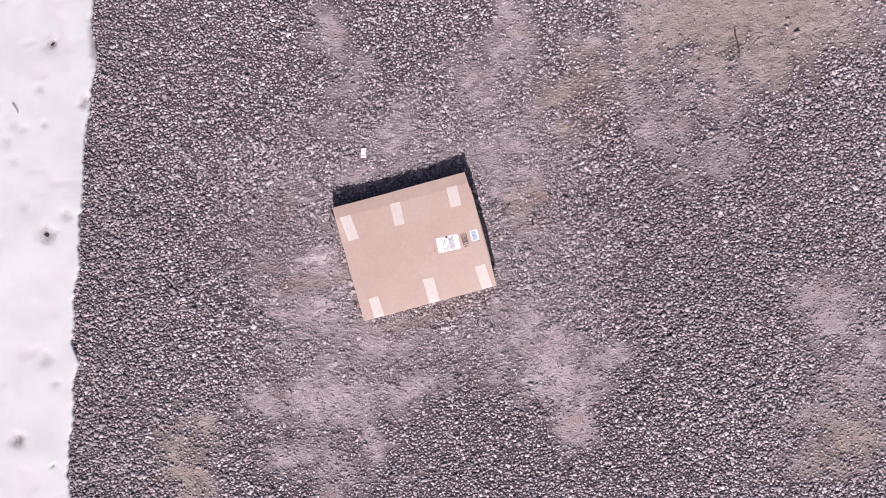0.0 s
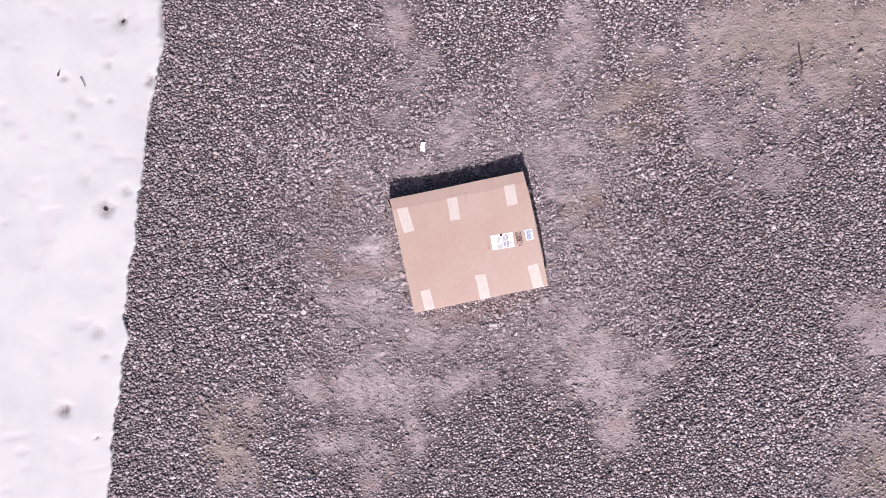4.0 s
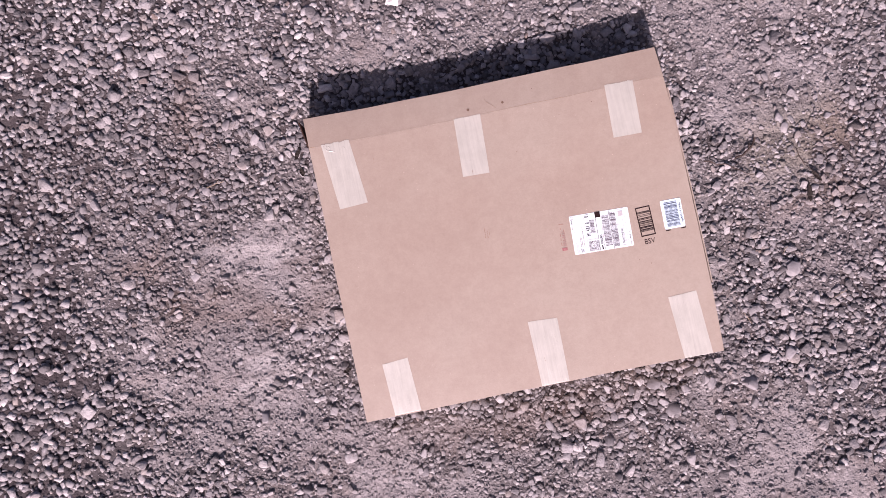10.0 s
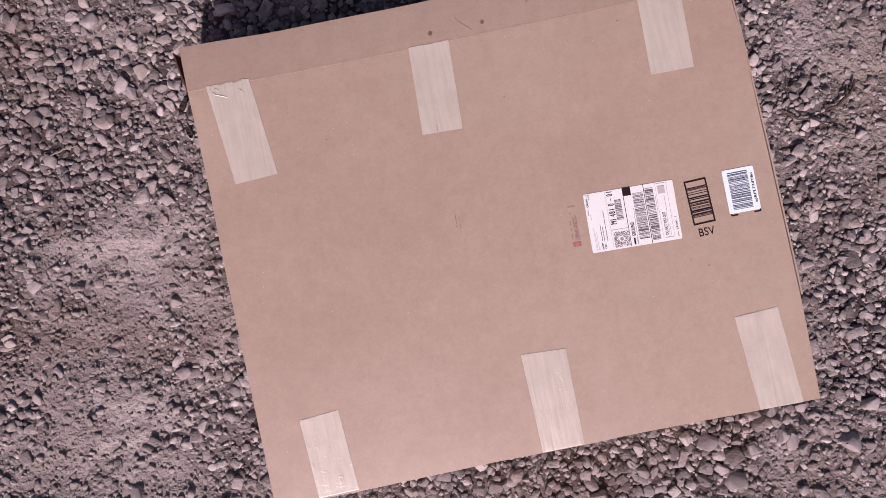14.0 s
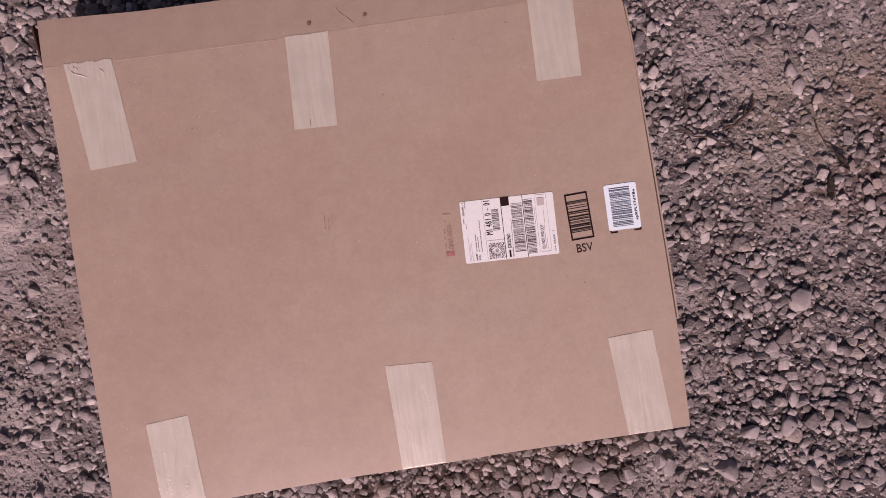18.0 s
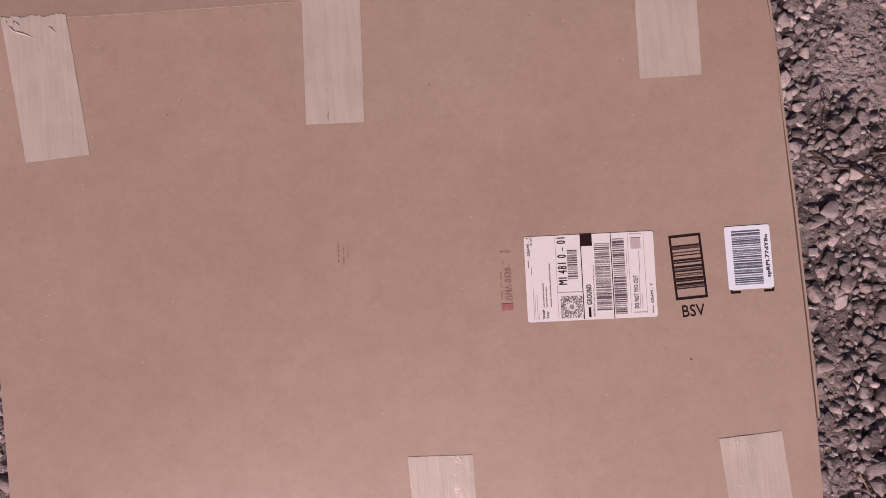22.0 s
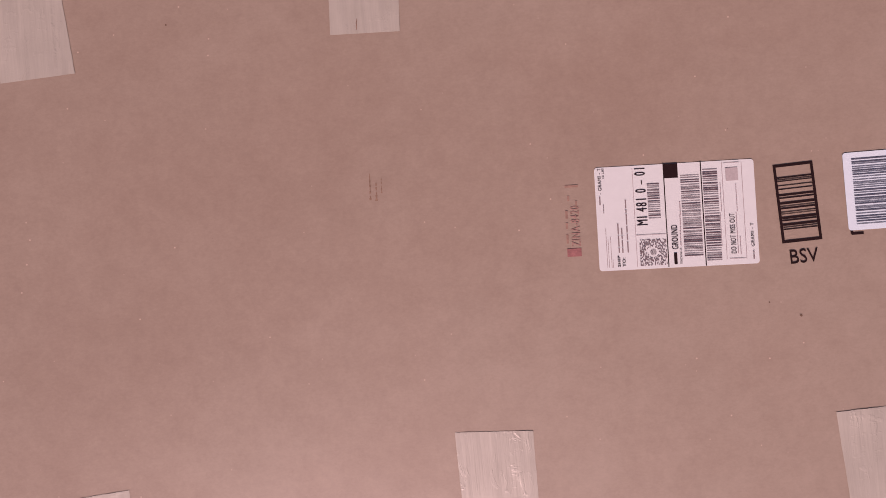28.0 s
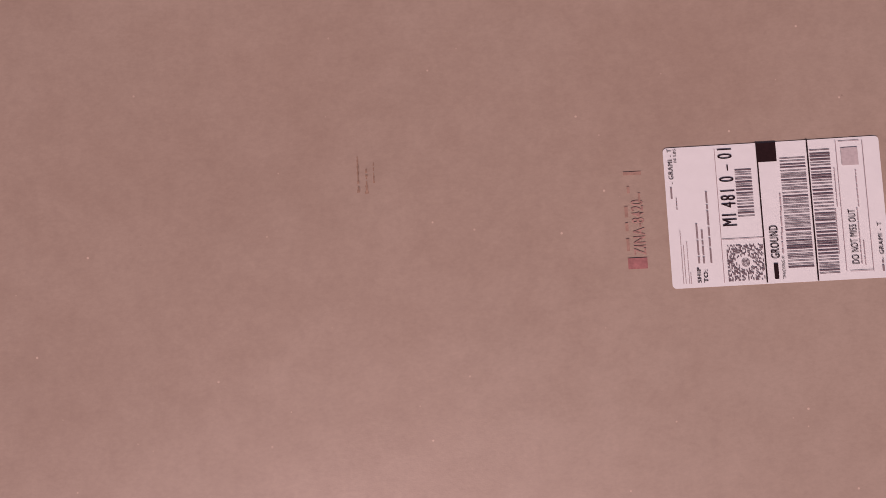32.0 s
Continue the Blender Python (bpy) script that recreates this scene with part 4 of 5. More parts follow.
# each printed bar: millimetres above the middle, and its thickness
BARS = ((25.3, 1.3), (23.4, 0.65), (21.8, 0.7), (17.6, 0.7), (14.0, 0.8), (8.3, 1.9), (5.4, 1.2), (0.3, 2.2), (-2.7, 0.65), (-4.8, 1.4), (-8.3, 0.7), (-10.2, 0.6), (-14.0, 2.2), (-16.6, 1.2), (-20.7, 2.2), (-23.2, 0.7), (-25.3, 0.9))
for high, thick in BARS:
    part("printed_bar", placed(rects([(0, high / 1000, fw - 2 * ft - 0.0002, thick / 1000)]), FRAME_X, FRAME_Y, FRAME_TURN, 0.0006), M_INK, frame_print)
part("printed_letters", placed(lettering("BSV", 0.0266, 0.0138, 0.002, 1.0), 0.3479, -0.0929, 0.8, 0.0006), M_INK, box, "black printed letters")

STICKER_X, STICKER_Y, STICKER_TURN = 0.4190, -0.0355, -1.2
sticker = part("sticker", placed(round_sheet(0.0530, 0.0755, 0.003, 24, 8), STICKER_X, STICKER_Y, STICKER_TURN, 0.0008), M_STICKER, box,
               "small white barcode sticker with rounded corners")
tagged(part("barcode", placed(barcode(-0.0020, 0.0008, 0.0335, 0.066, 21, 0.36, 0.00062), STICKER_X, STICKER_Y, STICKER_TURN, 0.0014), M_BLUE, sticker), kind="stuff")
bm = lettering("spRPL77dY8n", 0.0505, 0.0058, 0.012)
bmesh.ops.transform(bm, matrix=pose(0.0216, 0.0002, 0, 0, 0, 90), verts=bm.verts[:])
part("lettering", placed(bm, STICKER_X, STICKER_Y, STICKER_TURN, 0.0014), M_INK, sticker)
for side in (-1, 1):
    bm = rects([(side * 0.0193, -0.0408, 0.0115, 0.0026), (side * 0.0244, -0.0362, 0.0026, 0.0095)])
    part("corner_mark", placed(bm, STICKER_X + 0.0010, STICKER_Y, STICKER_TURN, 0.0004), M_INK, box, "black printed corner mark")

# faded stamp beside the label
part("stamp_block", placed(rects([(0, 0, 0.0140, 0.0080)]), 0.1279, -0.0693, -2.5, 0.0005), M_STAMP, box, "faded red stamped block")
bm = lettering("ZINA-8420", 0.0400, 0.0088, 0.006)
part("stamp_letters", placed(bm, 0.1312, -0.0436, 88, 0.0005), M_STAMP_TEXT, box, "faded red stamped letters")
part("stamp_bar", placed(rects([(-0.0062, -0.016, 0.0022, 0.009), (-0.0062, -0.003, 0.0022, 0.006), (-0.0060, 0.008, 0.0024, 0.008), (0.0, 0.036, 0.013, 0.0024), (-0.0035, 0.024, 0.0020, 0.005), (0.0040, 0.018, 0.0016, 0.007)]), 0.1293, -0.0396, -2.5, 0.0005), M_STAMP_FAINT, box)


def streaks(items, seed):
    """Thin broken scratches: x, y of both ends and the width."""
    bm = bmesh.new()
    for ax, ay, bx, by, wide in items:
        n = 14
        for k in range(n):
            if noise.noise((k * 0.9, seed, ax * 50)) < -0.25:
                continue
            a, b = Vector((ax, ay, 0)).lerp(Vector((bx, by, 0)), k / n), Vector((ax, ay, 0)).lerp(Vector((bx, by, 0)), (k + 1) / n)
            half = wide * (0.5 + 0.4 * noise.noise((k * 1.7, seed + 3, 0)))
            bm.faces.new([bm.verts.new(p) for p in ((a.x - half, a.y, 0), (b.x - half, b.y, 0), (b.x + half, b.y, 0), (a.x + half, a.y, 0))])
    return drape(bm, 0.0004)


for scratch in ((-0.0678, 0.0282, -0.0691, -0.0029, 0.0013), (-0.0620, 0.0185, -0.0631, -0.0028, 0.0017), (-0.0564, 0.0228, -0.0573, 0.0049, 0.0009)):
    part("scuff", streaks([scratch], 1.5), M_SCUFF, box, "dark rubbed scratches on the card")
for scratch in ((-0.3155, 0.2678, -0.3168, 0.2552, 0.0006), (0.0165, -0.3312, 0.0183, -0.3458, 0.0005)):
    part("scuff", streaks([scratch], 2.5), M_SCUFF, box)


def blot(x, y, r, seed):
    bm = bmesh.new()
    ring = [bm.verts.new((x + math.cos(a) * r * (1 + 0.25 * noise.noise((math.cos(a), math.sin(a), seed))), y + math.sin(a) * r * (1 + 0.25 * noise.noise((math.sin(a), math.cos(a), seed))), 0))
            for a in [math.tau * k / 14 for k in range(14)]]
    bm.faces.new(ring)
    return drape(bm, 0.0014 if y > FLAP_Y else 0.0005)


for k, (x, y, r) in enumerate(((-0.0458, 0.3432, 0.0036), (0.0476, 0.3444, 0.0034), (0.1307, 0.3641, 0.0012), (0.2760, 0.2966, 0.0012), (0.1862, 0.2812, 0.0009), (-0.2591, 0.1974, 0.0009),
                              (0.0575, 0.2074, 0.0011), (0.3391, -0.1503, 0.0012), (0.3107, -0.1350, 0.0007))):
    part("stain", blot(x, y, r, k), M_SPOT, box, "small dark spot on the card")


# ---- loose things on the ground ----
def tube(points, r0, r1, sides=6, wobble=0.0, seed=0.0):
    bm = bmesh.new()
    rings = []
    for k, p in enumerate(points):
        p = Vector(p)
        t = k / (len(points) - 1)
        ahead = (Vector(points[min(k + 1, len(points) - 1)]) - Vector(points[max(k - 1, 0)])).normalized()
        side = ahead.cross(Vector((0, 0, 1))).normalized()
        up = side.cross(ahead)
        r = (r0 * (1 - t) + r1 * t) * (1 + 0.25 * noise.noise((k * 0.8, seed, 2.0)))
        rings.append([bm.verts.new(p + side * math.cos(a) * r + up * math.sin(a) * r) for a in [math.tau * i / sides for i in range(sides)]])
    for a, b in zip(rings, rings[1:]):
        for i in range(sides):
            bm.faces.new((a[i], a[(i + 1) % sides], b[(i + 1) % sides], b[i]))
    bm.faces.new(rings[0][::-1])
    bm.faces.new(rings[-1])
    return bm


def gz(x, y):
    return float(ground_z(np.array([x]), np.array([y]))[0])


def twig(name, x0, y0, x1, y1, r0, r1, bend, label, material, category, base=None, shoots=True):
    """A bent stick from one end to the other, lying on the ground, often with a small side shoot."""
    d = Vector((x1 - x0, y1 - y0))
    side = Vector((-d.y, d.x))
    pts = []
    for k in range(13):
        t = k / 12
        off = bend * math.sin(math.pi * t) + 0.05 * noise.noise((t * 5, x0, y0))
        x, y = x0 + d.x * t + side.x * off, y0 + d.y * t + side.y * off
        z = (gz(x, y) if base is None else base(x, y)) + r0 * 1.3 + (0.0075 if base is None else 0.004) + 0.002 * noise.noise((t * 4, y0, 1))
        pts.append((x, y, z))
    thing = new(name)
    thing.location = pts[0]
    tagged(thing, label, category)
    shift = lambda ps: [tuple(Vector(p) - Vector(pts[0])) for p in ps]  # noqa: E731
    part("stem", tube(shift(pts), r0, r1, 6, seed=x0), material, thing)
    if not shoots:
        return thing
    a = Vector(pts[7])
    shoot = [a, a + Vector((side.x, side.y, 0)) * 0.08 + Vector((d.x, d.y, 0)) * 0.05, a + Vector((side.x, side.y, 0)) * 0.13 + Vector((d.x, d.y, 0)) * 0.14]
    part("side_shoot", tube(shift(shoot), r1, r1 * 0.5, 5, seed=y0), material, thing)
    return thing


def snow_top(x, y):
    k = int(np.argmin((sx - x) ** 2 + (sy - y) ** 2))
    return float(sz[k])


twig("twig", 2.578, 0.886, 2.557, 0.672, 0.0045, 0.0025, 0.06, "dark bent twig lying on the bare dirt", M_TWIG, "twig")
twig("twig", 0.661, 0.081, 0.729, 0.126, 0.0022, 0.0030, -0.12, "short dark twig half sunk in the dirt", M_TWIG, "twig")
twig("twig", 0.576, 0.091, 0.699, 0.023, 0.0016, 0.0010, 0.06, "thin dark stem on the dirt beside the box", M_TWIG, "twig")
twig("twig", 0.602, 0.186, 0.596, 0.117, 0.0008, 0.0005, 0.08, "fine dark stem on the dirt", M_TWIG, "twig")
twig("twig", 0.836, 0.071, 0.865, 0.006, 0.0012, 0.0008, -0.08, "fine dark stem beside a dead leaf", M_TWIG, "twig")
twig("dry_stalk", 0.596, -0.345, 0.610, -0.377, 0.0010, 0.0008, 0.05, "pale dry grass stalk among the gravel", M_STEM, "stalk")
twig("dry_stalk", 0.849, -0.353, 0.883, -0.339, 0.0012, 0.0008, 0.03, "pale dry grass stalk among the gravel", M_STEM, "stalk")
twig("dry_stalk", -0.805, 0.306, -0.755, 0.313, 0.0014, 0.0008, 0.02, "pale dry stalk across small stones", M_STEM, "stalk")
twig("dry_stalk", 0.738, -0.207, 0.753, -0.188, 0.0010, 0.0008, 0.12, "pale bent grass stalk on the stones", M_STEM, "stalk")
twig("twig", -0.095, 0.473, -0.046, 0.487, 0.0012, 0.0010, 0.05, "thin dark twig in the box's shade", M_TWIG, "twig")
twig("twig", -2.460, 1.714, -2.439, 1.638, 0.0030, 0.0016, 0.05, "small dark twig lying on the snow", M_TWIG, "twig", snow_top, False)
twig("twig", -2.612, 1.752, -2.596, 1.784, 0.0055, 0.0025, 0.1, "broken dark twig stuck in the snow", M_TWIG, "twig", snow_top, False)


def dead_leaf(x, y, length, width, turn, label, base=None):
    bm = bmesh.new()
    rows = []
    for k in range(11):
        t = k / 10
        half = width / 2 * math.sin(math.pi * min(1, t * 0.94 + 0.03)) ** 0.75
        curl = 0.08 * length * (t - 0.5) ** 2
        rows.append([bm.verts.new(((t - 0.5) * length, s * half * (1 + 0.2 * noise.noise((t * 6, s * 3, x)))  , 0.004 + curl + 0.12 * width * abs(s) + 0.003 * noise.noise((t * 5, s, y)))) for s in (-1, -0.5, 0, 0.5, 1)])
    for a, b in zip(rows, rows[1:]):
        for i in range(4):
            bm.faces.new((a[i], b[i], b[i + 1], a[i + 1]))
    z = gz(x, y) if base is None else base(x, y)
    thing = new("dead_leaf")
    thing.matrix_world = pose(x, y, z + (0.005 if base is None else 0.003), 0, 0, turn)
    tagged(thing, label, "leaf")
    rounded_leaf = part("blade", bm, M_LEAF, thing)
    mod = rounded_leaf.modifiers.new("thickness", "SOLIDIFY")
    mod.thickness = 0.0007
    part("stalk", tube([(length * 0.5, 0, 0.006), (length * 0.62, 0.003, 0.006), (length * 0.75, 0.008, 0.005)], 0.0009, 0.0006), M_LEAF, thing)
    return thing


dead_leaf(0.844, -0.054, 0.050, 0.013, 80, "dark shrivelled leaf lying on the dirt")
dead_leaf(0.872, -0.011, 0.040, 0.012, 120, "curled brown leaf beside a dark one")
dead_leaf(-0.535, 0.345, 0.030, 0.012, 60, "small brown leaf beside the box's corner")
dead_leaf(-0.532, 0.292, 0.024, 0.011, 100, "small curled brown leaf beside the box")
dead_leaf(-0.516, -0.279, 0.026, 0.012, 20, "small dark brown leaf by the box's side")
dead_leaf(-2.090, 2.050, 0.030, 0.017, 20, "dark brown leaf melted into the snow", snow_top)
dead_leaf(-2.480, 0.760, 0.034, 0.020, 140, "brown leaf half sunk in the snow", snow_top)


def scrap():
    """A crumpled scrap of white paper."""
    bm = bmesh.new()
    rows = []
    for i in range(7):
        row = []
        for j in range(11):
            x, y = (i / 6 - 0.5) * 0.034, (j / 10 - 0.5) * 0.066
            x += 0.006 * noise.noise((x * 40, y * 40, 1)) + 0.1 * y
            y += 0.006 * noise.noise((x * 40, y * 40, 6))
            row.append(bm.verts.new((x, y, 0.013 + 0.009 * noise.noise((x * 70, y * 70, 3)))))
        rows.append(row)
    for a, b in zip(rows, rows[1:]):
        for j in range(10):
            bm.faces.new((a[j], b[j], b[j + 1], a[j + 1]))
    return bm


me = bpy.data.meshes.new("paper_scrap")
scrap_bm = scrap()
scrap_bm.to_mesh(me)
scrap_bm.free()
me.materials.append(M_SCRAP)
paper = tagged(new("paper_scrap", me), "crumpled scrap of white paper on the gravel", "paper")
paper.matrix_world = pose(-0.179, 0.731, gz(-0.179, 0.731) + 0.001, 0, 0, -12)
paper.modifiers.new("thickness", "SOLIDIFY").thickness = 0.0012

# ---- gravel ----
def crushed(count, cuts, bevel=0.0, merge=0.14):
    """Shapes of crushed stone: a block cut by random planes, its edges a little worn."""
    shapes = []
    for _ in range(count):
        bm = bmesh.new()
        bmesh.ops.create_cube(bm, size=1.8)
        for k in range(cuts):
            away = Vector(rng.normal(size=3))
            if k == 0:
                away = Vector((rng.normal(0, 0.15), rng.normal(0, 0.15), 1))
            away.normalize()
            cut = bmesh.ops.bisect_plane(bm, geom=bm.verts[:] + bm.edges[:] + bm.faces[:], plane_co=away * rng.uniform(0.66, 0.92), plane_no=away, clear_outer=True)
            rim = [g for g in cut["geom_cut"] if isinstance(g, bmesh.types.BMEdge)]
            if rim:
                bmesh.ops.contextual_create(bm, geom=rim)
        points = [v.co.copy() for v in bm.verts]
        bm.free()
        bm = bmesh.new()
        for p in points:
            bm.verts.new(p)
        bmesh.ops.remove_doubles(bm, verts=bm.verts[:], dist=merge)
        hull = bmesh.ops.convex_hull(bm, input=bm.verts[:])
        bmesh.ops.delete(bm, geom=list({g for g in hull["geom_interior"] + hull["geom_unused"] if isinstance(g, bmesh.types.BMVert)}), context="VERTS")
        if bevel:
            bmesh.ops.dissolve_limit(bm, angle_limit=radians(12), verts=bm.verts[:], edges=bm.edges[:])
            bmesh.ops.bevel(bm, geom=bm.edges[:], offset=bevel, segments=1, affect="EDGES")
        bmesh.ops.triangulate(bm, faces=bm.faces[:])
        bmesh.ops.recalc_face_normals(bm, faces=bm.faces[:])
        if bm.calc_volume(signed=True) < 0:
            bmesh.ops.reverse_faces(bm, faces=bm.faces[:])
        bm.normal_update()
        bmesh.ops.delete(bm, geom=[g for g in bm.faces if g.normal.z < -0.85 and g.calc_center_median().z < -0.35], context="FACES")
        for v in bm.verts:
            v.co *= 1 + 0.10 * noise.noise(v.co * 1.7 + Vector((len(shapes) * 3.1, 0, 0)))
        bm.verts.index_update()
        shapes.append((np.array([v.co[:] for v in bm.verts]), np.array([[v.index for v in f.verts] for f in bm.faces])))
        bm.free()
    return shapes


def lumps(count):
    """Plainer shapes for far stones, clods and grit."""
    shapes = []
    for _ in range(count):
        bm = bmesh.new()
        bmesh.ops.create_icosphere(bm, subdivisions=1, radius=1)
        bmesh.ops.triangulate(bm, faces=bm.faces[:])
        planes = rng.normal(size=(7, 3))
        planes /= np.linalg.norm(planes, axis=1, keepdims=True)
        reach = rng.uniform(0.6, 0.95, 7)
        bmesh.ops.delete(bm, geom=[g for g in bm.faces if g.normal.z < -0.5], context="FACES")
        bm.verts.index_update()
        verts = np.array([v.co[:] for v in bm.verts])
        r = np.min(np.where(verts @ planes.T > 0.15, reach / np.maximum(verts @ planes.T, 0.15), 1.2), axis=1)
        verts = verts * np.clip(r, 0.55, 1.2)[:, None] + rng.normal(0, 0.09, verts.shape)
        shapes.append((verts, np.array([[v.index for v in f.verts] for f in bm.faces])))
        bm.free()
    return shapes


def tumble(n, upright_share):
    """Random turns about z and a lean."""
    a, b, c = rng.uniform(0, math.tau, n), rng.normal(0, upright_share, n), rng.normal(0, upright_share, n)
    ca, sa, cb, sb, cc, sc = np.cos(a), np.sin(a), np.cos(b), np.sin(b), np.cos(c), np.sin(c)
    z, o = np.zeros(n), np.ones(n)
    rz = np.stack([ca, -sa, z, sa, ca, z, z, z, o], 1).reshape(n, 3, 3)
    rx = np.stack([o, z, z, z, cb, -sb, z, sb, cb], 1).reshape(n, 3, 3)
    ry = np.stack([cc, z, sc, z, o, z, -sc, z, cc], 1).reshape(n, 3, 3)
    return rz @ rx @ ry


def heap(name, x, y, size, shapes, sink, lean, label, material=None, category="gravel", smooth=False, flat=(0.38, 0.66)):
    """Many stones in one mesh; darker along the snow, where meltwater lies, and in dark patches."""
    n = len(x)
    scale = size[:, None] * np.stack([rng.uniform(0.9, 1.35, n), rng.uniform(0.7, 1.0, n), rng.uniform(*flat, n)], 1)
    turn = tumble(n, lean)
    middle = np.stack([x, y, ground_z(x, y) + size * sink], 1)
    kinds = rng.integers(0, len(shapes), n)
    all_verts, all_faces, owner, start = [], [], [], 0
    for k, (base, tris) in enumerate(shapes):
        mine = np.nonzero(kinds == k)[0]
        if not len(mine):
            continue
        verts = np.einsum("nij,nvj->nvi", turn[mine], base[None] * scale[mine][:, None, :]) + middle[mine][:, None, :]
        all_verts.append(verts.reshape(-1, 3))
        all_faces.append((tris[None] + start + (np.arange(len(mine)) * len(base))[:, None, None]).reshape(-1, 3))
        owner.append(np.repeat(mine, len(base)))
        start += len(mine) * len(base)
    me = raw_mesh(name, np.concatenate(all_verts), np.concatenate(all_faces), smooth)
    owner = np.concatenate(owner)
    float_layer(me, "darkened", np.maximum(np.clip(1 - (x - snow_edge(y)) / 0.9, 0, 1), soft_patches(x, y, DARK_GROUND, 0.5))[owner])
    float_layer(me, "packed", (np.ones(n) if material else np.clip(bareness(x, y) * 1.25, 0, 1))[owner])
    float_layer(me, "clay", soft_patches(x, y, CLAY, 0.5)[owner])
    float_layer(me, "rusty", soft_patches(x, y, RUST, 0.7)[owner])
    me.materials.append(material or M_STONE)
    return tagged(new(name, me), label, category, kind="stuff")


def clear(x, y, r):
    """Stones that neither stand in the carton nor lie under the snow."""
    boxed = (np.abs(x) < 0.468 + 0.55 * r) & (np.abs(y) < 0.403 + 0.55 * r)
    return ~boxed & (x > snow_edge(y) - 0.03)


def scatter(x0, x1, y0, y1, cell):
    xs, ys = np.meshgrid(np.arange(x0, x1, cell), np.arange(y0, y1, cell), indexing="ij")
    xs[:, ::2] += cell / 2
    x, y = xs.ravel(), ys.ravel()
    return x + rng.uniform(-0.42, 0.42, len(x)) * cell, y + rng.uniform(-0.42, 0.42, len(x)) * cell


NEAR = (-1.5, 1.5, -1.15, 1.15)
CLODS = lumps(80)
NEAR_SHAPES, WORN_SHAPES, SINGLE, FAR_SHAPES = crushed(90, 6, 0.0, 0.3), crushed(70, 7, 0.13, 0.3), crushed(48, 11, 0.10), crushed(80, 5, 0.0, 0.5)


def close_by(x, y):
    """1 round the carton, falling unevenly to 0 towards the edge of the close stretch."""
    inside = np.minimum(np.minimum(x - NEAR[0], NEAR[1] - x), np.minimum(y - NEAR[2], NEAR[3] - y))
    return np.clip(inside / 0.45 + 1.1 * (fbm(x, y, 2.6, 3, 45) - 0.5), 0, 1) * (inside > 0)


def layer(area, cell, radius, spread_of_sizes, thin, least, most=1.0):
    """Places and sizes of one layer of stones, close-packed in gravel and sparse on packed dirt."""
    x, y = scatter(*area, cell)
    bare = bareness(x, y)
    coarse = 0.92 + 0.14 * np.clip((-1.2 - x) / 0.8, 0, 1) + 0.12 * np.clip((x - 1.0) / 0.8, 0, 1)
    size = radius * coarse * np.exp(rng.normal(0, spread_of_sizes, len(x))) * (1 - 0.4 * bare)
    keep = (rng.uniform(0, 1, len(x)) < np.clip(most * (1.05 - thin * bare), least, 1)) & clear(x, y, size)
    keep &= (rng.uniform(0, 1, len(x)) < close_by(x, y)) == (area == NEAR)
    return x[keep], y[keep], size[keep]


WIDE = (-4.1, 4.3, -3.3, 3.2)


def yard(x, y, size):
    """Keeps what lies in the stretch of yard that is laid in single stones, thinning out past its edge."""
    keep = rng.uniform(0, 1, len(x)) < laid(x, y)
    return x[keep], y[keep], size[keep]


def clods(area, cell, radius, low, name, label):
    x, y, size = layer(area, cell, radius, 0.35, 0.0, 1.0)
    keep = bareness(x, y) * (1 - 0.7 * soft_patches(x, y, CLAY[3:5], 0.5)) > rng.uniform(0.05, 0.6, len(x))
    keep &= (np.hypot(x - SMOOTH_AT[0], y - SMOOTH_AT[1]) > 0.085) & (soft_patches(x, y, SCRAPED, 0.4) < 0.5)
    x, y, size = yard(x[keep], y[keep], size[keep])
    return heap(name, x, y, size * 1.2, CLODS, low, 0.2 if low > -0.3 else 0.5, label, M_DIRT, "dirt", True, (0.3, 0.5) if low > -0.3 else (0.5, 0.8))


heap("gravel", *yard(*layer(WIDE, 0.0184, 0.0089, 0.24, 1.12, 0.025)), FAR_SHAPES, 0.16, 0.17, "grey crushed gravel spread over the yard", smooth=True, flat=(0.32, 0.52))
clods(NEAR, 0.0125, 0.0064, -0.38, "dirt_clods", "crumbly packed dirt clods round the box")
clods(WIDE, 0.0260, 0.0110, -0.2, "dirt_clods", "crumbly packed dirt clods over the yard")
heap("gravel", *layer(NEAR, 0.0212, 0.0098, 0.28, 0.98, 0.11), WORN_SHAPES, 0.16, 0.22, "grey crushed gravel round the box", smooth=True)
heap("gravel", *layer(NEAR, 0.0120, 0.0057, 0.32, 0.86, 0.16), NEAR_SHAPES, 0.08, 0.3, "small grey crushed gravel round the box", smooth=True)
x, y, size = layer(NEAR, 0.0088, 0.0029, 0.35, 0.0, 1.0)
keep = (np.hypot(x - SMOOTH_AT[0], y - SMOOTH_AT[1]) > 0.085) & (rng.uniform(0, 1, len(x)) < 0.15 + 0.4 * bareness(x, y))
heap("grit", x[keep], y[keep], size[keep], CLODS, -0.2, 0.5, "fine grey grit in the dirt round the box", smooth=True)

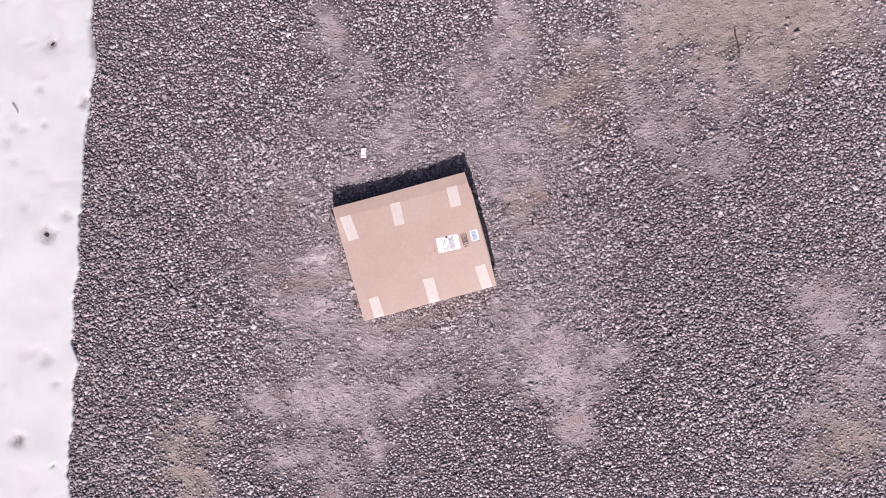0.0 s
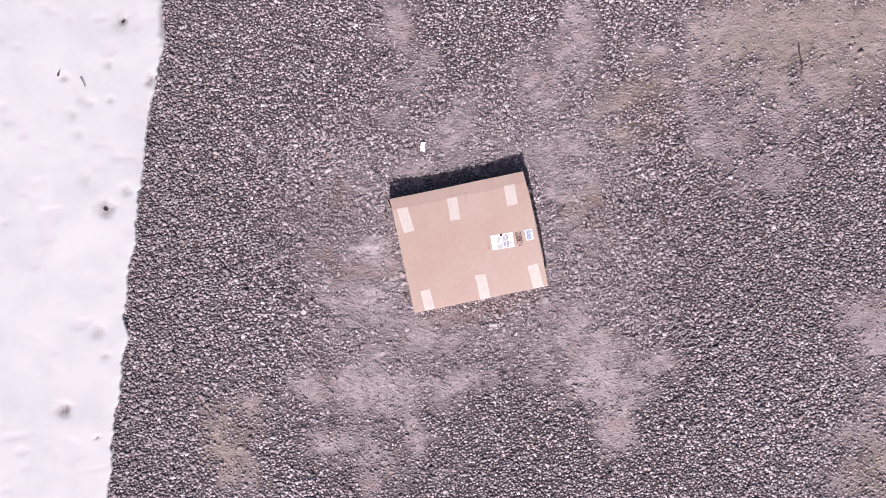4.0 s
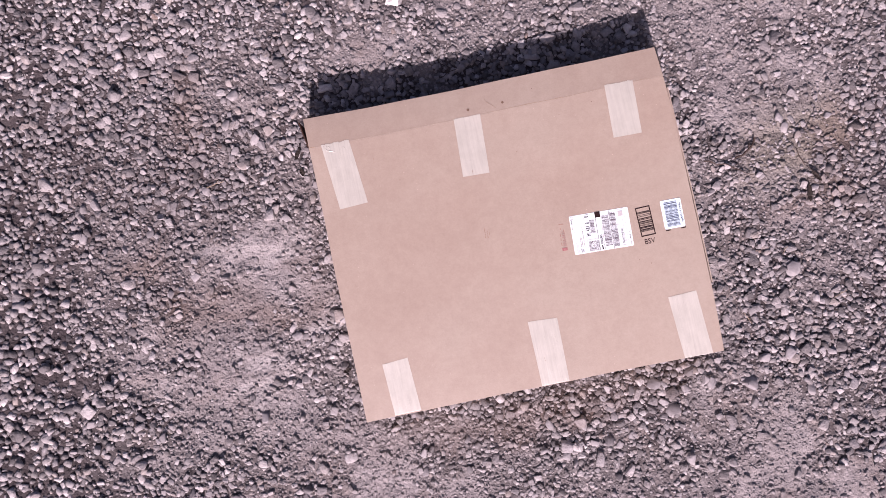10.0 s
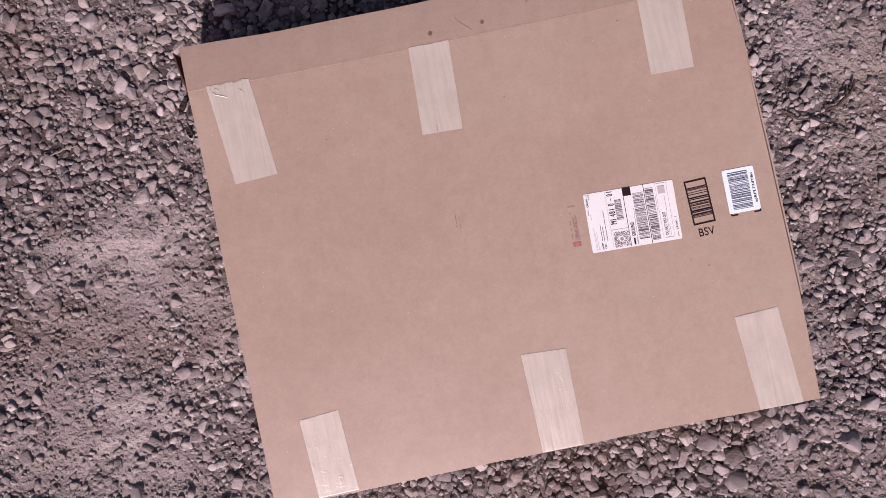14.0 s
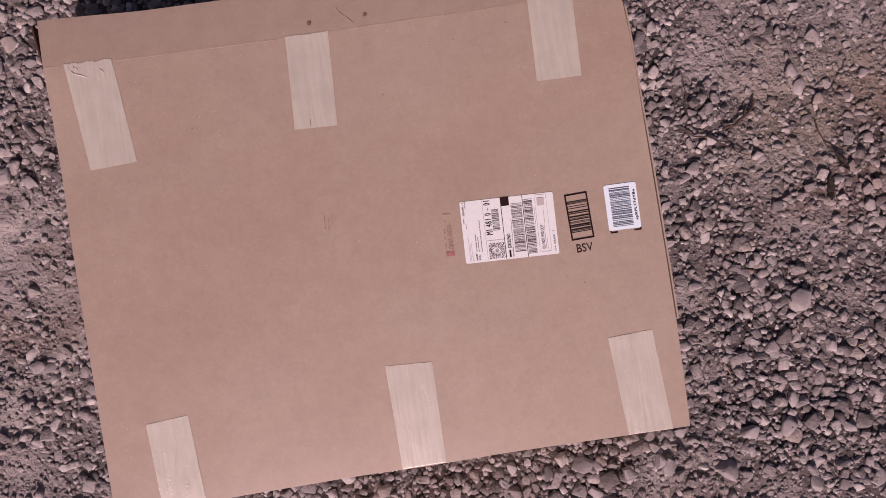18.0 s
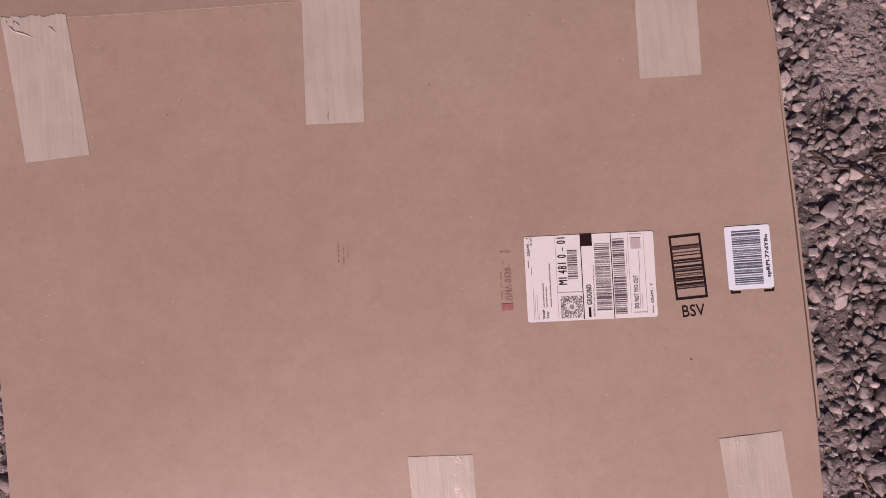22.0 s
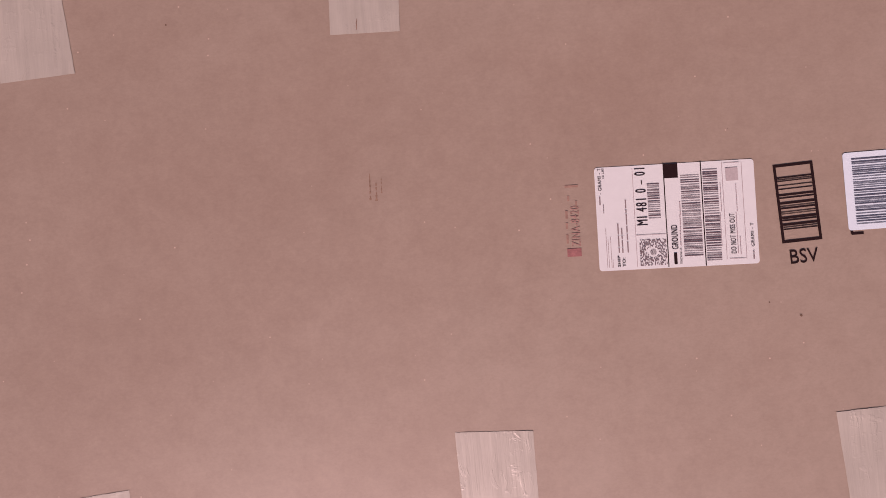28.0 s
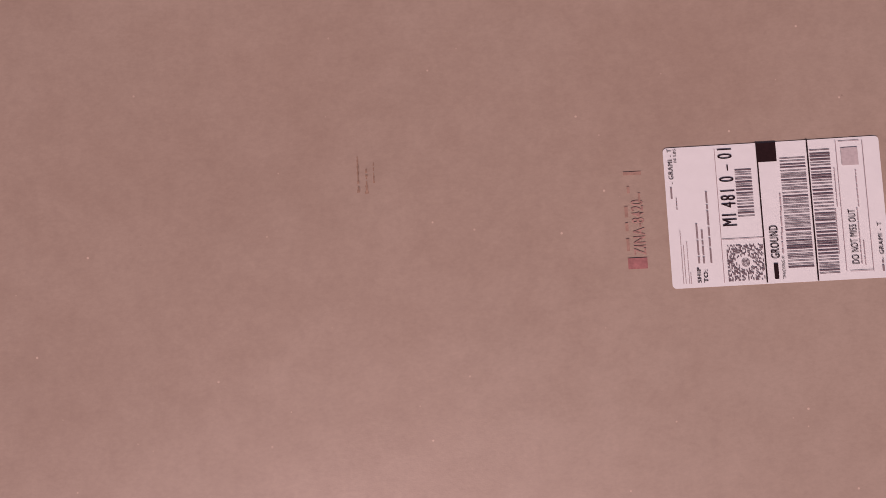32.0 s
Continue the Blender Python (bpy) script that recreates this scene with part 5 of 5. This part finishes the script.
# ---- single stones near the carton, the largest as they lie ----
STONES_EAST = [(0.807, 0.17, 0.0148), (0.818, 0.141, 0.0175), (0.849, 0.112, 0.0121), (0.944, 0.148, 0.0135), (0.723, 0.023, 0.0148), (0.933, 0.028, 0.0129),
               (0.599, 0.018, 0.0162), (0.579, 0.004, 0.0135), (0.864, -0.043, 0.0135), (0.527, 0.085, 0.0135), (0.523, 0.169, 0.0148), (0.561, 0.108, 0.0121),
               (0.8, 0.099, 0.0075), (0.835, 0.189, 0.0081), (0.583, 0.106, 0.0086), (0.546, 0.175, 0.0081), (0.561, 0.182, 0.0075), (0.73, -0.022, 0.0121),
               (0.85, -0.114, 0.0108), (0.915, -0.098, 0.0162), (0.544, 0.002, 0.0094), (0.538, -0.043, 0.0121), (0.526, 0.052, 0.0081), (0.549, 0.089, 0.0081),
               (0.924, -0.17, 0.0094)]
STONES_FRONT = [(0.886, -0.137, 0.0108), (0.53, -0.302, 0.0148), (0.525, -0.266, 0.0135), (0.688, -0.212, 0.0162), (0.698, -0.477, 0.0215), (0.8, -0.344, 0.014),
                (0.808, -0.232, 0.0102), (0.665, -0.186, 0.0121), (0.811, -0.496, 0.0135), (0.772, -0.376, 0.0135), (0.72, -0.515, 0.0094), (0.727, -0.558, 0.0108),
                (0.807, -0.606, 0.0108), (0.499, -0.459, 0.0121), (0.568, -0.196, 0.0121), (0.784, -0.424, 0.0135), (0.716, -0.43, 0.0135), (0.699, -0.406, 0.0108),
                (0.453, -0.504, 0.0162), (0.427, -0.473, 0.0121), (0.53, -0.382, 0.0067), (0.526, -0.413, 0.0081), (0.732, -0.588, 0.0148), (0.69, -0.166, 0.0135)]
STONES_WEST = [(-0.949, 0.557, 0.0143), (-0.979, 0.463, 0.0114), (-0.965, 0.445, 0.0128), (-0.979, 0.387, 0.012), (-0.719, 0.465, 0.02), (-0.603, 0.432, 0.0185),
               (-0.648, 0.411, 0.0171), (-0.63, 0.392, 0.0143), (-0.708, 0.39, 0.0165), (-0.679, 0.504, 0.0128), (-0.692, 0.344, 0.0185), (-0.702, 0.315, 0.0177),
               (-0.549, 0.39, 0.0128), (-0.582, 0.347, 0.0137), (-0.509, 0.49, 0.01), (-0.524, 0.505, 0.0086), (-0.767, 0.574, 0.0071), (-0.956, 0.338, 0.0114),
               (-1.004, 0.345, 0.0086), (-0.682, 0.547, 0.0171), (-0.813, 0.296, 0.0157), (-0.85, 0.301, 0.0171), (-0.634, 0.496, 0.0143), (-0.633, 0.457, 0.0143),
               (-0.689, 0.587, 0.0128)]
STONES_BARE = [(-0.482, 0.523, 0.0143), (-0.673, 0.476, 0.008), (-0.715, 0.438, 0.0071), (-0.675, 0.374, 0.0086), (-1.053, 0.043, 0.0126), (-0.966, 0.029, 0.0133),
               (-0.885, 0.064, 0.0152), (-0.879, 0.107, 0.0133), (-0.921, -0.15, 0.0142), (-0.952, -0.143, 0.0142), (-0.936, -0.178, 0.0111), (-0.762, -0.093, 0.0126),
               (-0.645, -0.133, 0.0126), (-0.61, -0.182, 0.0133), (-0.634, -0.158, 0.0174), (-0.657, -0.287, 0.0111), (-0.631, 0.078, 0.0079), (-0.685, -0.076, 0.007),
               (-0.809, -0.198, 0.0089), (-0.618, -0.346, 0.0126), (-0.626, -0.086, 0.0095), (-0.768, -0.362, 0.0174), (-0.953, -0.034, 0.0126), (-0.973, -0.153, 0.0111)]
STONES_DIM = [(0.311, -0.486, 0.0178), (0.337, -0.493, 0.0111), (0.346, -0.563, 0.0217), (0.327, -0.543, 0.0138), (0.179, -0.529, 0.0127), (0.185, -0.555, 0.0127),
              (0.116, -0.616, 0.0138), (0.158, -0.617, 0.0158), (0.184, -0.634, 0.0119), (0.096, -0.561, 0.0119), (0.033, -0.631, 0.0158), (0.005, -0.54, 0.015),
              (0.468, -0.515, 0.0158), (0.627, -0.476, 0.0166), (0.574, -0.537, 0.0237), (0.752, -0.252, 0.0237), (0.055, -0.659, 0.0119), (0.366, -0.707, 0.0158),
              (0.574, -0.588, 0.0127), (0.396, -0.516, 0.0158), (-1.251, -0.357, 0.0149), (-1.251, -0.284, 0.013), (-1.321, -0.35, 0.013), (-1.062, -0.361, 0.013),
              (-1.006, -0.438, 0.0158), (-1.147, -0.169, 0.013), (-1.289, -0.116, 0.0116), (-1.001, 0.757, 0.0116)]
STONES_GREY = [(-0.904, 0.71, 0.0116), (-1.06, 0.702, 0.0163), (-0.776, 0.68, 0.0163), (-1.07, 0.603, 0.0139), (-0.999, 0.502, 0.013), (-0.929, 0.444, 0.013),
               (-1.161, 0.316, 0.0139), (-1.127, 0.318, 0.0163), (-1.198, 0.271, 0.013), (-1.218, 0.338, 0.0116), (-1.177, 0.233, 0.0163), (-0.224, 0.576, 0.0139),
               (-0.182, 0.594, 0.0102), (-0.682, 0.694, 0.0139), (-0.816, 0.722, 0.0116), (-0.748, 0.655, 0.0102), (-0.991, 0.208, 0.013)]
piece_meshes = []
for verts, tris in SINGLE:
    me = raw_mesh("stone", verts * 0.01, tris, True)
    me.materials.append(M_PIECE)
    piece_meshes.append(me)
pick = random.Random(5)


def lay_stone(x, y, r, coat=None):
    ob = new("stone", pick.choice(piece_meshes))
    ob.parent = ground
    if coat:
        ob.material_slots[0].link = "OBJECT"
        ob.material_slots[0].material = coat
    flat = pick.uniform(0.45, 0.66)
    ob.matrix_basis = Matrix.LocRotScale((x, y, gz(x, y) + r * 0.2), Euler((pick.gauss(0, 0.3), pick.gauss(0, 0.3), pick.uniform(0, 6.28))),
                                         (100 * r * pick.uniform(0.95, 1.2), 100 * r * pick.uniform(0.75, 0.95), 100 * r * flat))
    return ob


for x, y, r in STONES_EAST + STONES_FRONT + STONES_WEST + STONES_BARE:
    lay_stone(x, y, r * 0.9, M_PALE_STONE)
for x, y, r in STONES_DIM + STONES_GREY:
    lay_stone(x, y, r, M_MILD_STONE)
left = 300 - len(STONES_DIM + STONES_GREY + STONES_EAST + STONES_FRONT + STONES_WEST + STONES_BARE)
while left:
    x, y = pick.uniform(-1.1, 1.15), pick.uniform(-0.8, 0.8)
    r = pick.uniform(0.008, 0.0125)
    if clear(np.array([x]), np.array([y]), np.array([r]))[0] and bareness(np.array([x]), np.array([y]))[0] < pick.uniform(0.2, 0.95):
        lay_stone(x, y, r)
        left -= 1
